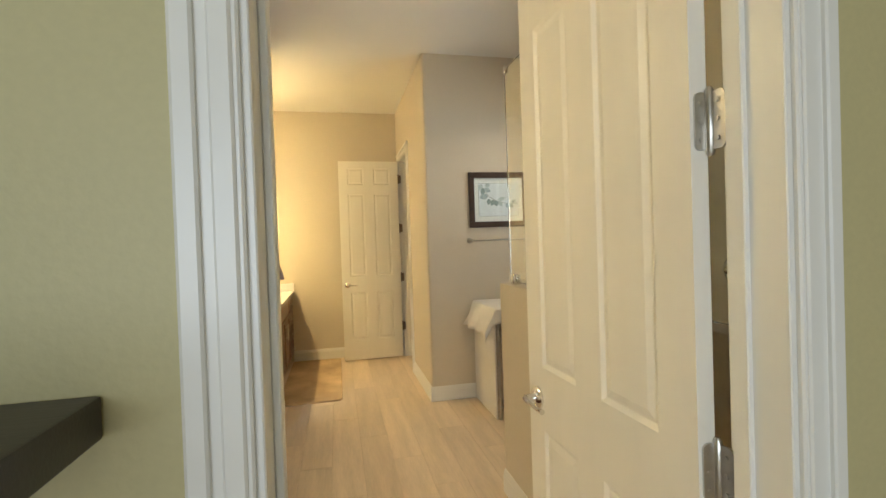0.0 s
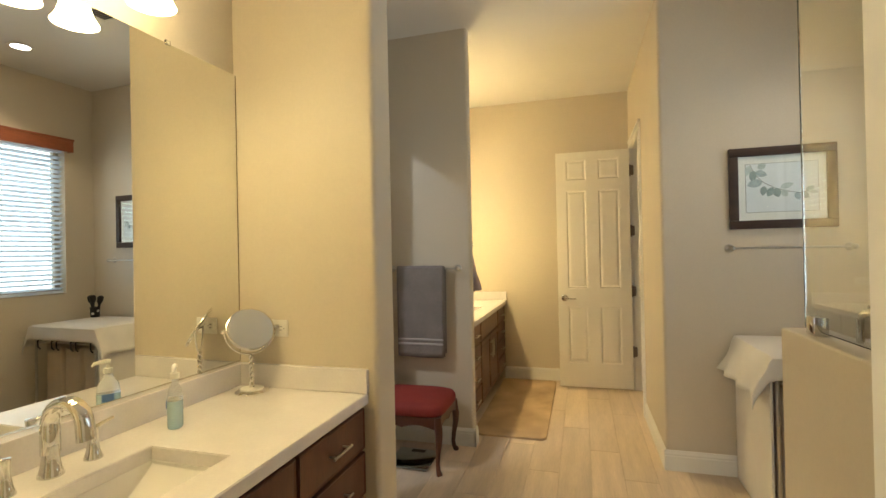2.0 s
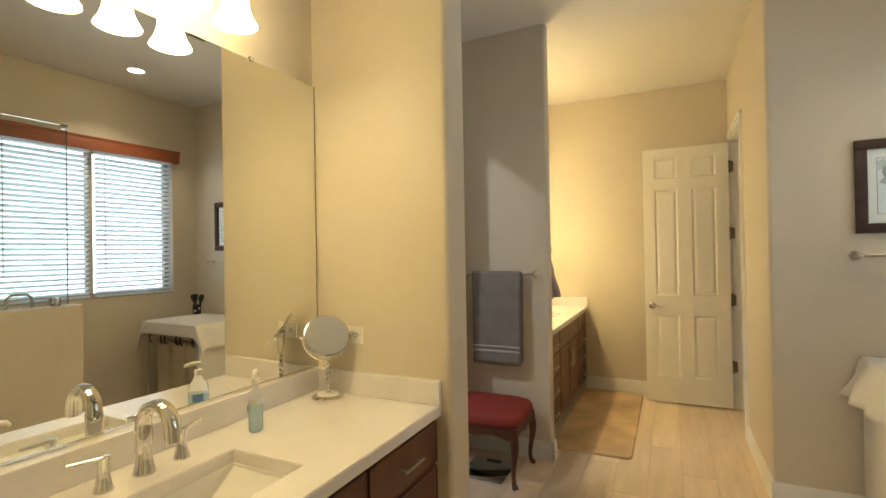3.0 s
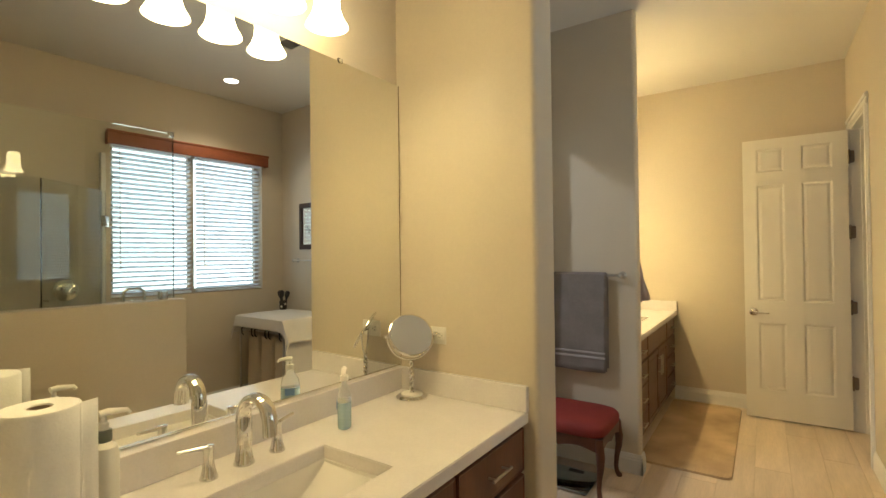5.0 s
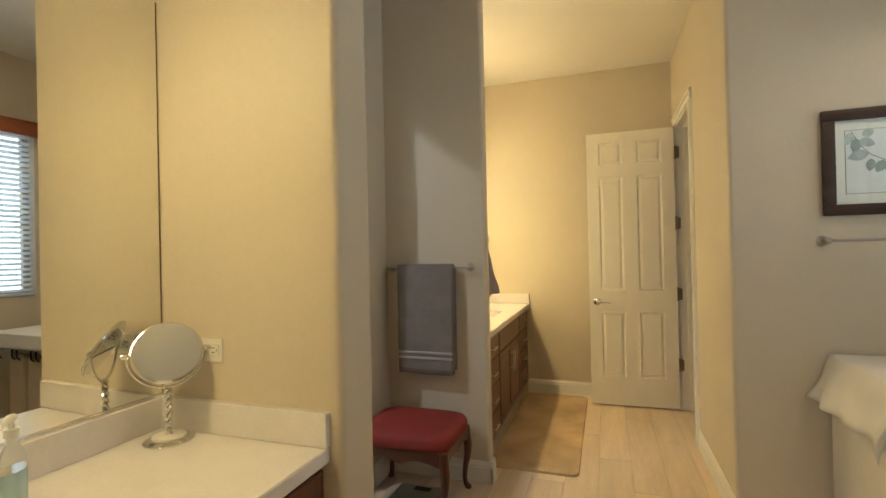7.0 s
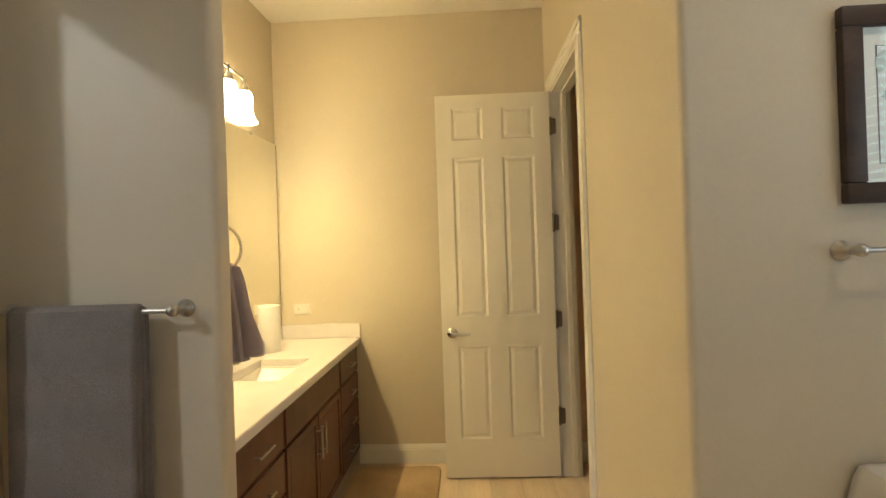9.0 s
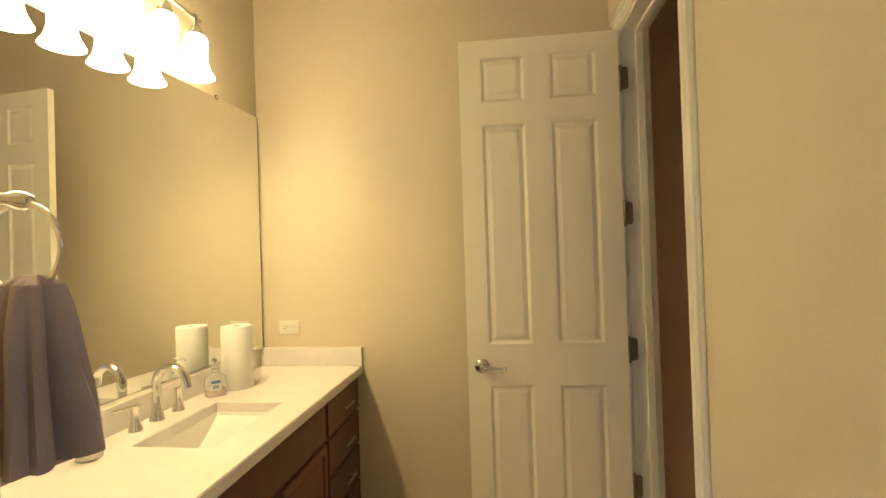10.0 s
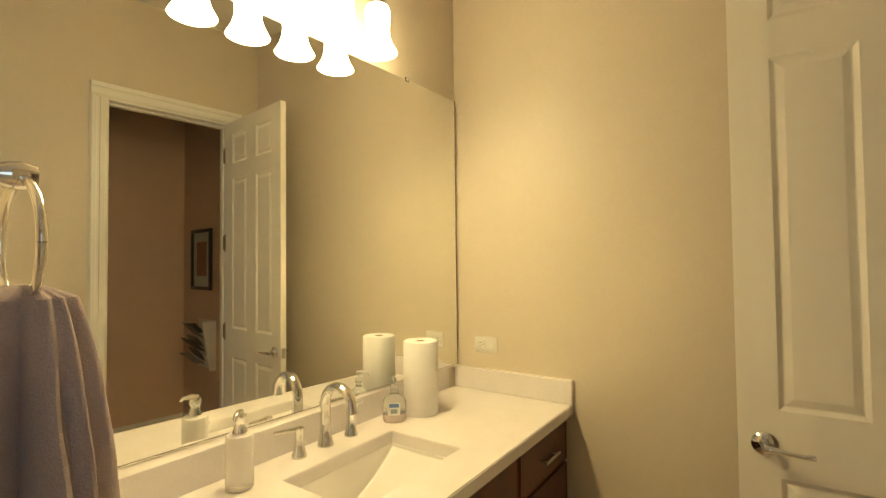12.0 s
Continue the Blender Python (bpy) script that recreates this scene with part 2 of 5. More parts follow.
WC0, WC1 = 5.115, 5.855
bm = box(RX, RX + 0.12, PIC + 0.12, WC0, 0, CZ)
box(RX, RX + 0.12, WC1, FAR, 0, CZ, bm=bm)
box(RX, RX + 0.12, WC0, WC1, DOORH, CZ, bm=bm)
structure("wall_toilet_room", bm, WALL, "beige painted wall with the toilet room doorway")
bm = box(2.00, 2.08, PIC + 0.12, FAR, 0, CZ)
structure("wall_toilet_back", bm, WCWALL, "back wall of the toilet room, warm bounced light in its colour")
structure("wall_toilet_side", box(RX + 0.12, 2.00, FAR - 0.006, FAR - 0.001, 0, CZ), WCWALL, "side wall of the toilet room, warm bounced light in its colour")
structure("wall_toilet_front", box(RX + 0.12, 2.00, PIC + 0.121, PIC + 0.126, 0, CZ), WCWALL, "front wall of the toilet room, warm bounced light in its colour")
structure("wall_toilet_inner", box(RX + 0.12, RX + 0.124, PIC + 0.13, WC0 - 0.1, 0, CZ), WCWALL, "inner face of the toilet room wall, warm bounced light in its colour")

WY0, WY1, WZ0, WZ1 = 2.385, 3.81, 1.12, 2.49
bm = box(WINX, WINX + 0.15, ENT1, WY0, 0, CZ)
box(WINX, WINX + 0.15, WY1, PIC, 0, CZ, bm=bm)
box(WINX, WINX + 0.15, WY0, WY1, 0, WZ0, bm=bm)
box(WINX, WINX + 0.15, WY0, WY1, WZ1, CZ, bm=bm)
structure("wall_window", bm, WALL, "beige painted wall with a wide window")

EX0, EX1 = -0.192, 0.568
bm = box(-2.6, EX0, ENT0 + 0.004, ENT1, 0, CZ)
box(EX1, 3.2, ENT0 + 0.004, ENT1, 0, CZ, bm=bm)
box(EX0, EX1, ENT0 + 0.004, ENT1, DOORH, CZ, bm=bm)
structure("wall_entrance", bm, WALL, "beige painted wall with the entrance doorway")
bm = box(-2.6, EX0, ENT0, ENT0 + 0.004, 0, CZ)
box(EX1, 3.2, ENT0, ENT0 + 0.004, 0, CZ, bm=bm)
box(EX0, EX1, ENT0, ENT0 + 0.004, DOORH, CZ, bm=bm)
structure("wall_bedroom", bm, BEDWALL, "yellow-green painted bedroom wall beside the doorway")
structure("wall_bedroom_left", box(-2.72, -2.6, -3.4, ENT1, 0, CZ), BEDWALL, "painted bedroom side wall")
structure("wall_bedroom_right", box(3.2, 3.32, -3.4, ENT1, 0, CZ), BEDWALL, "painted bedroom side wall")
bm = box(-2.72, -2.4, -3.52, -3.4, 0, CZ)
box(0.2, 3.32, -3.52, -3.4, 0, CZ, bm=bm)
box(-2.4, 0.2, -3.52, -3.4, 0, 0.5, bm=bm)
box(-2.4, 0.2, -3.52, -3.4, 2.45, CZ, bm=bm)
structure("wall_bedroom_back", bm, BEDWALL, "painted bedroom wall with a large window opening")

structure("ceiling", box(-3.6, 3.32, -3.52, 6.4, CZ, CZ + 0.1), CEIL, "off-white painted ceiling", "ceiling")
structure("ground", box(-60, 60, -60, 60, -0.3, -0.06), PAVING, "plain ground outside the house", "ground")
floor = structure("floor", box(-3.6, 3.32, -3.52, 6.4, -0.05, -0.004), GROUT, "floor bed with joints under pale wood-look planks", "floor")

# closet room
structure("wall_closet_back", box(-3.2, -3.1, 1.9, 5.2, 0, CZ), CLOSETWALL, "white closet back wall")
structure("wall_closet_north", box(-3.1, -1.38, 5.1, 5.2, 0, CZ), CLOSETWALL, "white closet end wall")
structure("wall_closet_south", box(-3.1, -1.38, 1.9, 2.0, 0, CZ), CLOSETWALL, "white closet end wall")
structure("wall_closet_skin", box(-1.385, -1.381, PART0, 5.1, 0, CZ), CLOSETWALL, "white closet inner wall")
lamp("closet_lamp", "AREA", look((-2.19, 2.25, CZ - 0.06), (-2.19, 2.25, 0)), 25, (0.90, 0.95, 1.0), size=(0.12, 0.12))

# shower pony wall
PX0, PX1, PYE, PZ = 0.795, 0.925, 2.465, 1.18
structure("wall_pony", box(PX0, PX1, ENT1, PYE, 0, PZ, 0.006), WALL, "low beige shower wall")


# ---- doors, casings, baseboards ----
def casing(name, along, a0, a1, face, sign, top, label, width=0.09, legs=(True, True)):
    """Moulded trim round an opening. along: the axis of the opening; face: the wall face; sign: the way it stands proud."""
    t = thing(name, label, "door trim", kind="structure")

    def piece(nm, u0, u1, z0, z1, inner):
        bm = bmesh.new()
        steps = ((0.0, 1.0, 0.012), (0.10, 0.45, 0.017), (0.62, 0.95, 0.021))
        for f0, f1, d in steps:
            lo, hi = sorted((face, face + sign * d))
            if nm == "head":
                q = (u0, u1, z0 + f0 * (z1 - z0), z0 + f1 * (z1 - z0))
            elif inner < 0:
                q = (u1 - f1 * (u1 - u0), u1 - f0 * (u1 - u0), z0, z1)
            else:
                q = (u0 + f0 * (u1 - u0), u0 + f1 * (u1 - u0), z0, z1)
            if along == "x":
                box(q[0], q[1], lo, hi, q[2], q[3], 0.003, 1, bm=bm)
            else:
                box(lo, hi, q[0], q[1], q[2], q[3], 0.003, 1, bm=bm)
        part(nm, bm, TRIM, t, smooth=False)

    if legs[0]:
        piece("leg", a0 - width, a0, 0, top, -1)
    if legs[1]:
        piece("leg", a1, a1 + width, 0, top, 1)
    piece("head", a0 - (width if legs[0] else 0), a1 + (width if legs[1] else 0), top, top + width, 0)
    return t


def jamb(name, along, a0, a1, b0, b1, top, stop, label):
    """The lining of an opening, with a door stop."""
    t = thing(name, label, "door frame", kind="structure")
    th = 0.016
    def bx(nm, u0, u1, v0, v1, z0, z1):
        part(nm, box(u0, u1, v0, v1, z0, z1, 0.002, 1) if along == "x" else box(v0, v1, u0, u1, z0, z1, 0.002, 1), TRIM, t, smooth=False)
    bx("lining", a0 - 0.001, a0 + th, b0, b1, 0, top)
    bx("lining", a1 - th, a1 + 0.001, b0, b1, 0, top)
    bx("lining", a0 + th, a1 - th, b0, b1, top - th, top + 0.001)
    bx("stop", a0 + th, a0 + th + 0.011, stop, stop + 0.035, 0, top - th)
    bx("stop", a1 - th - 0.011, a1 - th, stop, stop + 0.035, 0, top - th)
    bx("stop", a0 + th + 0.011, a1 - th - 0.011, stop, stop + 0.035, top - th - 0.011, top - th)
    return t


def six_panel_leaf(w, h, th=0.035):
    xs = [0, 0.14 * w, 0.42 * w, 0.585 * w, 0.86 * w, w]
    zs = [0, 0.245, 0.83, 1.02, 2.03, 2.14, 2.345, h]
    bm = bmesh.new()
    panels = []
    for side in (-1, 1):
        grid = [[bm.verts.new((x, side * th / 2, z)) for x in xs] for z in zs]
        for i in range(len(zs) - 1):
            for j in range(len(xs) - 1):
                q = [grid[i][j], grid[i][j + 1], grid[i + 1][j + 1], grid[i + 1][j]]
                f = bm.faces.new(q if side < 0 else q[::-1])
                if i in (1, 3, 5) and j in (1, 3):
                    panels.append(f)
        if side < 0:
            front = grid
        else:
            rim = lambda g: [g[0][j] for j in range(len(xs))] + [g[i][-1] for i in range(1, len(zs))] + [g[-1][j] for j in range(len(xs) - 2, -1, -1)] + [g[i][0] for i in range(len(zs) - 2, 0, -1)]
            a, b = rim(front), rim(grid)
            for k in range(len(a)):
                bm.faces.new((a[k], b[k], b[(k + 1) % len(a)], a[(k + 1) % len(a)]))
    bm.normal_update()
    for inset, depth in ((0.004, -0.0015), (0.014, -0.005), (0.006, 0.0), (0.026, 0.0045)):
        bmesh.ops.inset_individual(bm, faces=panels, thickness=inset, depth=depth)
    return bm


def lever(parent, x, z, side, way):
    """A chrome lever handle on one face of a leaf."""
    h = part("door_handle", lathe([(0, 0), (0.034, 0), (0.034, 0.006), (0.029, 0.012), (0.016, 0.016), (0.012, 0.026), (0.011, 0.046), (0, 0.048)], 28), CHROME, parent, "chrome lever handle")
    h.matrix_local = pose(x, side * 0.0175, z, -90 * side, 0, 0)
    zz = 0.042
    bm = tube([(0, 0, zz), (way * 0.015, 0, zz + 0.003), (way * 0.05, 0.004, zz + 0.002), (way * 0.085, 0.006, zz), (way * 0.112, 0.004, zz)], [0.011, 0.010, 0.0075, 0.0065, 0.008], 14)
    part("lever", bm, CHROME, h)
    return h


def rounded_plate(x0, x1, y0, y1, z0, z1, thin):
    """A thin plate with rounded corners; thin: the axis of its thickness."""
    bm = box(x0, x1, y0, y1, z0, z1)
    k = "xyz".index(thin)
    corner = [e for e in bm.edges if abs(e.verts[0].co[k] - e.verts[1].co[k]) > 1e-6]
    bmesh.ops.bevel(bm, geom=corner, offset=0.011, segments=4, affect="EDGES", profile=0.5)
    return bm


def hinges(parent, x, y, zs, mat, label, size=0.1):
    """Butt hinges: one leaf on the edge of the door, one on the jamb, three screws in each."""
    back = 0.028 if y < 0 else -0.028
    for z in zs:
        hg = part("hinge", tube([(x, y, z - size / 2 - 0.010), (x, y, z - size / 2 - 0.004), (x, y, z + size / 2 + 0.004), (x, y, z + size / 2 + 0.010)], [0.004, 0.0075, 0.0075, 0.004], 14), mat, parent, label)
        part("hinge_leaf", rounded_plate(x + 0.002, x + 0.006, min(y, y + back), max(y, y + back), z - size / 2, z + size / 2, "x"), mat, hg, smooth=False)
        part("hinge_leaf", rounded_plate(x - 0.034, x - 0.002, y - 0.003, y + 0.001, z - size / 2, z + size / 2, "y"), mat, hg, smooth=False)
        for q in (-0.032, 0.0, 0.032):
            part("screw", tube([(x + 0.0005, y + back * 0.6, z + q), (x + 0.0025, y + back * 0.6, z + q)], 0.004, 10), mat, hg)
            sy = y - 0.0045 if y > 0 else y + 0.0025
            part("screw", tube([(x - 0.020, sy, z + q), (x - 0.020, sy + 0.002, z + q)], 0.004, 10), mat, hg)


def door(name, label, m, w, knob_z=0.92, hinge_side=-1, h=2.43):
    d = thing(name, label, "door", m, kind="structure")
    leaf = part("leaf", six_panel_leaf(w, h), DOORPAINT, d, smooth=False)
    lever(d, w - 0.066, knob_z, -1, -1)
    lever(d, w - 0.066, knob_z, 1, -1)
    part("latch", box(w - 0.001, w + 0.002, -0.012, 0.012, knob_z - 0.03, knob_z + 0.03, 0.001, 1), STEEL, d, smooth=False)
    hinges(d, -0.006, hinge_side * 0.0175, (0.38, 0.99, 1.60, 2.21), *((STEEL, "brushed nickel hinge") if name != "door_toilet" else (HINGE, "nickel hinge with a brown reflection in its colour")))
    return d


H = DOORH
jamb("door_frame_entrance", "x", EX0, EX1, ENT0 - 0.002, ENT1 + 0.002, H, 0.572, "white painted door frame of the bathroom entrance")
casing("trim_entrance_bedroom", "x", EX0 + 0.006, EX1 - 0.006, ENT0, -1, H - 0.006, "white moulded casing on the bedroom side", 0.072)
casing("trim_entrance_bath", "x", EX0 + 0.006, EX1 - 0.006, ENT1, 1, H - 0.006, "white moulded casing on the bathroom side", 0.09)
door("door_entrance", "white painted six-panel door standing open with chrome lever", pose(0.529, ENT1 + 0.030, 0.012, 0, 0, 91.0), 0.715, hinge_side=-1)
jamb("door_frame_toilet", "y", WC0, WC1, RX - 0.002, RX + 0.122, H, 0.755, "white painted door frame of the toilet room")
casing("trim_toilet", "y", WC0 + 0.006, WC1 - 0.006, RX, -1, H - 0.006, "white moulded casing round the toilet room door", 0.085)
door("door_toilet", "white painted six-panel door standing open against the wall", pose(0.674, 5.832, 0.014, 0, 0, 180.9), 0.722, hinge_side=1)
jamb("door_frame_closet", "y", CLY0, CLY1, -1.382, -1.258, H, -1.31, "white painted door frame of the closet")
casing("trim_closet", "y", CLY0 + 0.006, CLY1 - 0.006, -1.26, 1, H - 0.006, "white moulded casing round the closet door", 0.066)
door("door_closet", "white six-panel closet door swung open into the closet", pose(-1.392, CLY1 - 0.038, 0.014, 0, 0, 180.5), 0.80, hinge_side=-1)


def baseboard(name, x0, y0, x1, y1, nx, ny, h=0.13):
    """A moulded baseboard from one point to the other; (nx, ny) points into the room."""
    bm = bmesh.new()
    prof = [(0, 0), (0.014, 0), (0.014, h * 0.70), (0.011, h * 0.76), (0.012, h * 0.82), (0.007, h * 0.92), (0.004, h), (0, h)]
    ends = []
    for x, y in ((x0, y0), (x1, y1)):
        ends.append([bm.verts.new((x + nx * d, y + ny * d, z)) for d, z in prof])
    n = len(prof)
    for k in range(n):
        bm.faces.new((ends[0][k], ends[0][(k + 1) % n], ends[1][(k + 1) % n], ends[1][k]))
    bm.faces.new(ends[0])
    bm.faces.new(ends[1][::-1])
    return structure(name, bm, TRIM, "white moulded baseboard along the wall", "baseboard")


baseboard("baseboard_far", -0.66, FAR, RX, FAR, 0, -1)
baseboard("baseboard_right", RX, PIC, RX, WC0 - 0.08, -1, 0)
baseboard("baseboard_picture", RX - 0.014, PIC, WINX, PIC, 0, -1)
baseboard("baseboard_partition", -1.26, PART0, -0.579, PART0, 0, -1)
baseboard("baseboard_partition_end", -0.593, PART0 - 0.014, -0.593, PART1, 1, 0)
baseboard("baseboard_wing_end", -0.60, WING0, -0.60, WING1 + 0.014, 1, 0)
baseboard("baseboard_wing_back", -1.26, WING1, -0.586, WING1, 0, 1)
baseboard("baseboard_alcove", -1.26, CLY1 + 0.085, -1.26, PART0, 1, 0)
baseboard("baseboard_alcove_front", -1.26, WING1, -1.26, CLY0 - 0.085, 1, 0)
baseboard("baseboard_window", WINX, PYE, WINX, PIC, -1, 0)
baseboard("baseboard_pony", PX0, ENT1, PX0, PYE, -1, 0)
baseboard("baseboard_bedroom_left", -2.6, ENT0, EX0 - 0.095, ENT0, 0, -1)
baseboard("baseboard_bedroom_right", EX1 + 0.095, ENT0, 3.2, ENT0, 0, -1)
baseboard("baseboard_toilet", RX + 0.12, FAR - 0.006, 2.00, FAR - 0.006, 0, -1)
baseboard("baseboard_toilet_back", 2.00, PIC + 0.13, 2.00, FAR, -1, 0)

# window with blind
win = thing("window_1", "almond vinyl sliding window behind a white blind", "window", kind="structure")
fx = WINX + 0.085
for nm, b in (("window_frame", (WY0, WY0 + 0.045, WZ0, WZ1)), ("window_frame", (WY1 - 0.045, WY1, WZ0, WZ1)), ("window_frame", (WY0 + 0.045, WY1 - 0.045, WZ0, WZ0 + 0.045)),
              ("window_frame", (WY0 + 0.045, WY1 - 0.045, WZ1 - 0.045, WZ1)), ("mullion", (3.065, 3.12, WZ0 + 0.045, WZ1 - 0.045))):
    part(nm, box(fx, fx + 0.05, *b, 0.004, 1), VINYL, win, smooth=False)
for a, b in ((WY0 + 0.045, 3.065), (3.12, WY1 - 0.045)):
    pane = part("pane", box(fx + 0.02, fx + 0.026, a, b, WZ0 + 0.045, WZ1 - 0.045), GLASS, win, smooth=False)
    pane.visible_shadow = False
part("window_sill", box(WINX + 0.002, WINX + 0.085, WY0 + 0.002, WY1 - 0.002, WZ0 + 0.0005, WZ0 + 0.008, 0.002, 1), VINYL, win)

for by0, by1 in ((WY0 + 0.01, 3.063), (3.119, WY1 - 0.012)):
    blind = thing("window_blind", "white horizontal slat blind, slats half open", "blind", group="blinds in the window")
    part("headrail", box(WINX + 0.012, WINX + 0.062, by0, by1, WZ1 - 0.05, WZ1 - 0.004, 0.003, 1), SLAT, blind, smooth=False)
    part("bottom_rail", box(WINX + 0.015, WINX + 0.06, by0, by1, WZ0 + 0.012, WZ0 + 0.032, 0.004, 1), SLAT, blind, smooth=False)
    sm = bmesh.new()
    prof = [(-0.025, 0.0), (-0.012, 0.0035), (0.0, 0.0045), (0.012, 0.0035), (0.025, 0.0), (0.025, -0.0025), (0.0, 0.002), (-0.025, -0.0025)]
    e0 = [sm.verts.new((x, by0, z)) for x, z in prof]
    e1 = [sm.verts.new((x, by1, z)) for x, z in prof]
    for k in range(len(prof)):
        sm.faces.new((e0[k], e0[(k + 1) % len(prof)], e1[(k + 1) % len(prof)], e1[k]))
    sm.faces.new(e0)
    sm.faces.new(e1[::-1])
    slat_mesh = mesh("slat", sm, SLAT)
    z = WZ0 + 0.055
    while z < WZ1 - 0.06:
        s = new("slat", slat_mesh)
        s.parent = blind
        s.matrix_local = pose(WINX + 0.037, 0, z, 0, 24, 0)
        z += 0.0435
    for yy in (by0 + 0.12, (by0 + by1) / 2, by1 - 0.12):
        part("ladder_cord", tube([(WINX + 0.010, yy, WZ0 + 0.02), (WINX + 0.010, yy, WZ1 - 0.02)], 0.0012, 6), SLAT, blind)
    part("wand", tube([(WINX - 0.004, by0 + 0.06, WZ1 - 0.06), (WINX - 0.006, by0 + 0.06, WZ0 + 0.25)], 0.004, 8), WHITEPLASTIC, blind)
val = thing("valance", "reddish-brown wooden blind valance over the window", "valance")
bm = box(WINX - 0.07, WINX - 0.052, WY0 - 0.04, WY1 + 0.04, WZ1 - 0.045, WZ1 + 0.065, 0.004, 2)
box(WINX - 0.076, WINX - 0.052, WY0 - 0.045, WY1 + 0.045, WZ1 + 0.055, WZ1 + 0.078, 0.004, 2, bm=bm)
part("board", bm, VALANCE, val)
part("return_board", box(WINX - 0.052, WINX, WY0 - 0.04, WY0 - 0.022, WZ1 - 0.045, WZ1 + 0.065, 0.003, 1), VALANCE, val)
part("return_board", box(WINX - 0.052, WINX, WY1 + 0.022, WY1 + 0.04, WZ1 - 0.045, WZ1 + 0.065, 0.003, 1), VALANCE, val)


# ---- vanities ----
HX0, HX1 = -1.055, -0.775
CT0, CT1, CFX = 0.838, 0.878, -0.632

def pull(parent, length, m):
    """A slim bar pull on two posts; it lies along local y and stands out along x."""
    p = part("handle", tube([(0.028, -length / 2, 0), (0.028, length / 2, 0)], 0.005, 10), STEEL, parent, "brushed nickel bar pull")
    for s in (-1, 1):
        part("post", tube([(0, s * length * 0.36, 0), (0.028, s * length * 0.36, 0)], 0.004, 8), STEEL, p)
    p.matrix_local = m
    return p


def front_panel(w, h, framed):
    bm = bmesh.new()
    r = bmesh.ops.create_cube(bm, size=1)
    bmesh.ops.transform(bm, matrix=Matrix.Diagonal((0.02, w, h, 1)), verts=r["verts"])
    bmesh.ops.bevel(bm, geom=bm.edges[:], offset=0.003, segments=2, affect="EDGES")
    bm.normal_update()
    f = max((f for f in bm.faces if f.normal.x > 0.9), key=lambda q: q.calc_area())
    if framed:
        bmesh.ops.inset_individual(bm, faces=[f], thickness=0.05, depth=0)
        bmesh.ops.inset_individual(bm, faces=[f], thickness=0.006, depth=-0.008)
        bmesh.ops.inset_individual(bm, faces=[f], thickness=0.02, depth=0.004)
    else:
        bmesh.ops.inset_individual(bm, faces=[f], thickness=0.012, depth=-0.003)
    return bm


def vanity_cabinet(label, y0, y1, doors, stacks):
    """A vanity base: body, toe kick, doors under the sink and stacks of drawers."""
    v = thing("vanity_cabinet", label, "vanity cabinet")
    bx = -0.675
    bm = box(MX + 0.002, bx, y0, y1, 0.10, 0.685)
    box(bx - 0.02, bx, y0, y1, 0.6855, CT0 - 0.002, bm=bm)
    box(MX + 0.002, bx - 0.0205, y0, y0 + 0.018, 0.6855, CT0 - 0.002, bm=bm)
    box(MX + 0.002, bx - 0.0205, y1 - 0.018, y1, 0.6855, CT0 - 0.002, bm=bm)
    part("body", bm, WOOD, v, smooth=False)
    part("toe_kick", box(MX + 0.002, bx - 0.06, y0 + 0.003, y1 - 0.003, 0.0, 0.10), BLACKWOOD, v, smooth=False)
    fx = bx + 0.0102

    def put(name, a, b, z0, z1, framed, handle):
        d = part(name, front_panel(b - a, z1 - z0, framed), WOOD, v, smooth=False)
        d.matrix_local = pose(fx, (a + b) / 2, (z0 + z1) / 2)
        if handle == "h":
            pull(d, 0.13, pose(0.010, 0, 0.0 if z1 - z0 < 0.2 else 0.03))
        elif handle:
            pull(d, 0.16, pose(0.010, handle * ((b - a) / 2 - 0.03), (z1 - z0) / 2 - 0.13, 90, 0, 0))

    for a, b in stacks:
        zs = [0.115, 0.295, 0.475, 0.655, 0.828]
        for z0, z1 in zip(zs, zs[1:]):
            put("drawer_front", a + 0.006, b - 0.006, z0 + 0.006, z1 - 0.006, False, "h")
    a, b = doors
    put("false_front", a + 0.006, b - 0.006, 0.661, 0.822, False, None)
    mid = (a + b) / 2
    put("door", a + 0.006, mid - 0.003, 0.121, 0.649, True, 1)
    put("door", mid + 0.003, b - 0.006, 0.121, 0.649, True, -1)
    return v




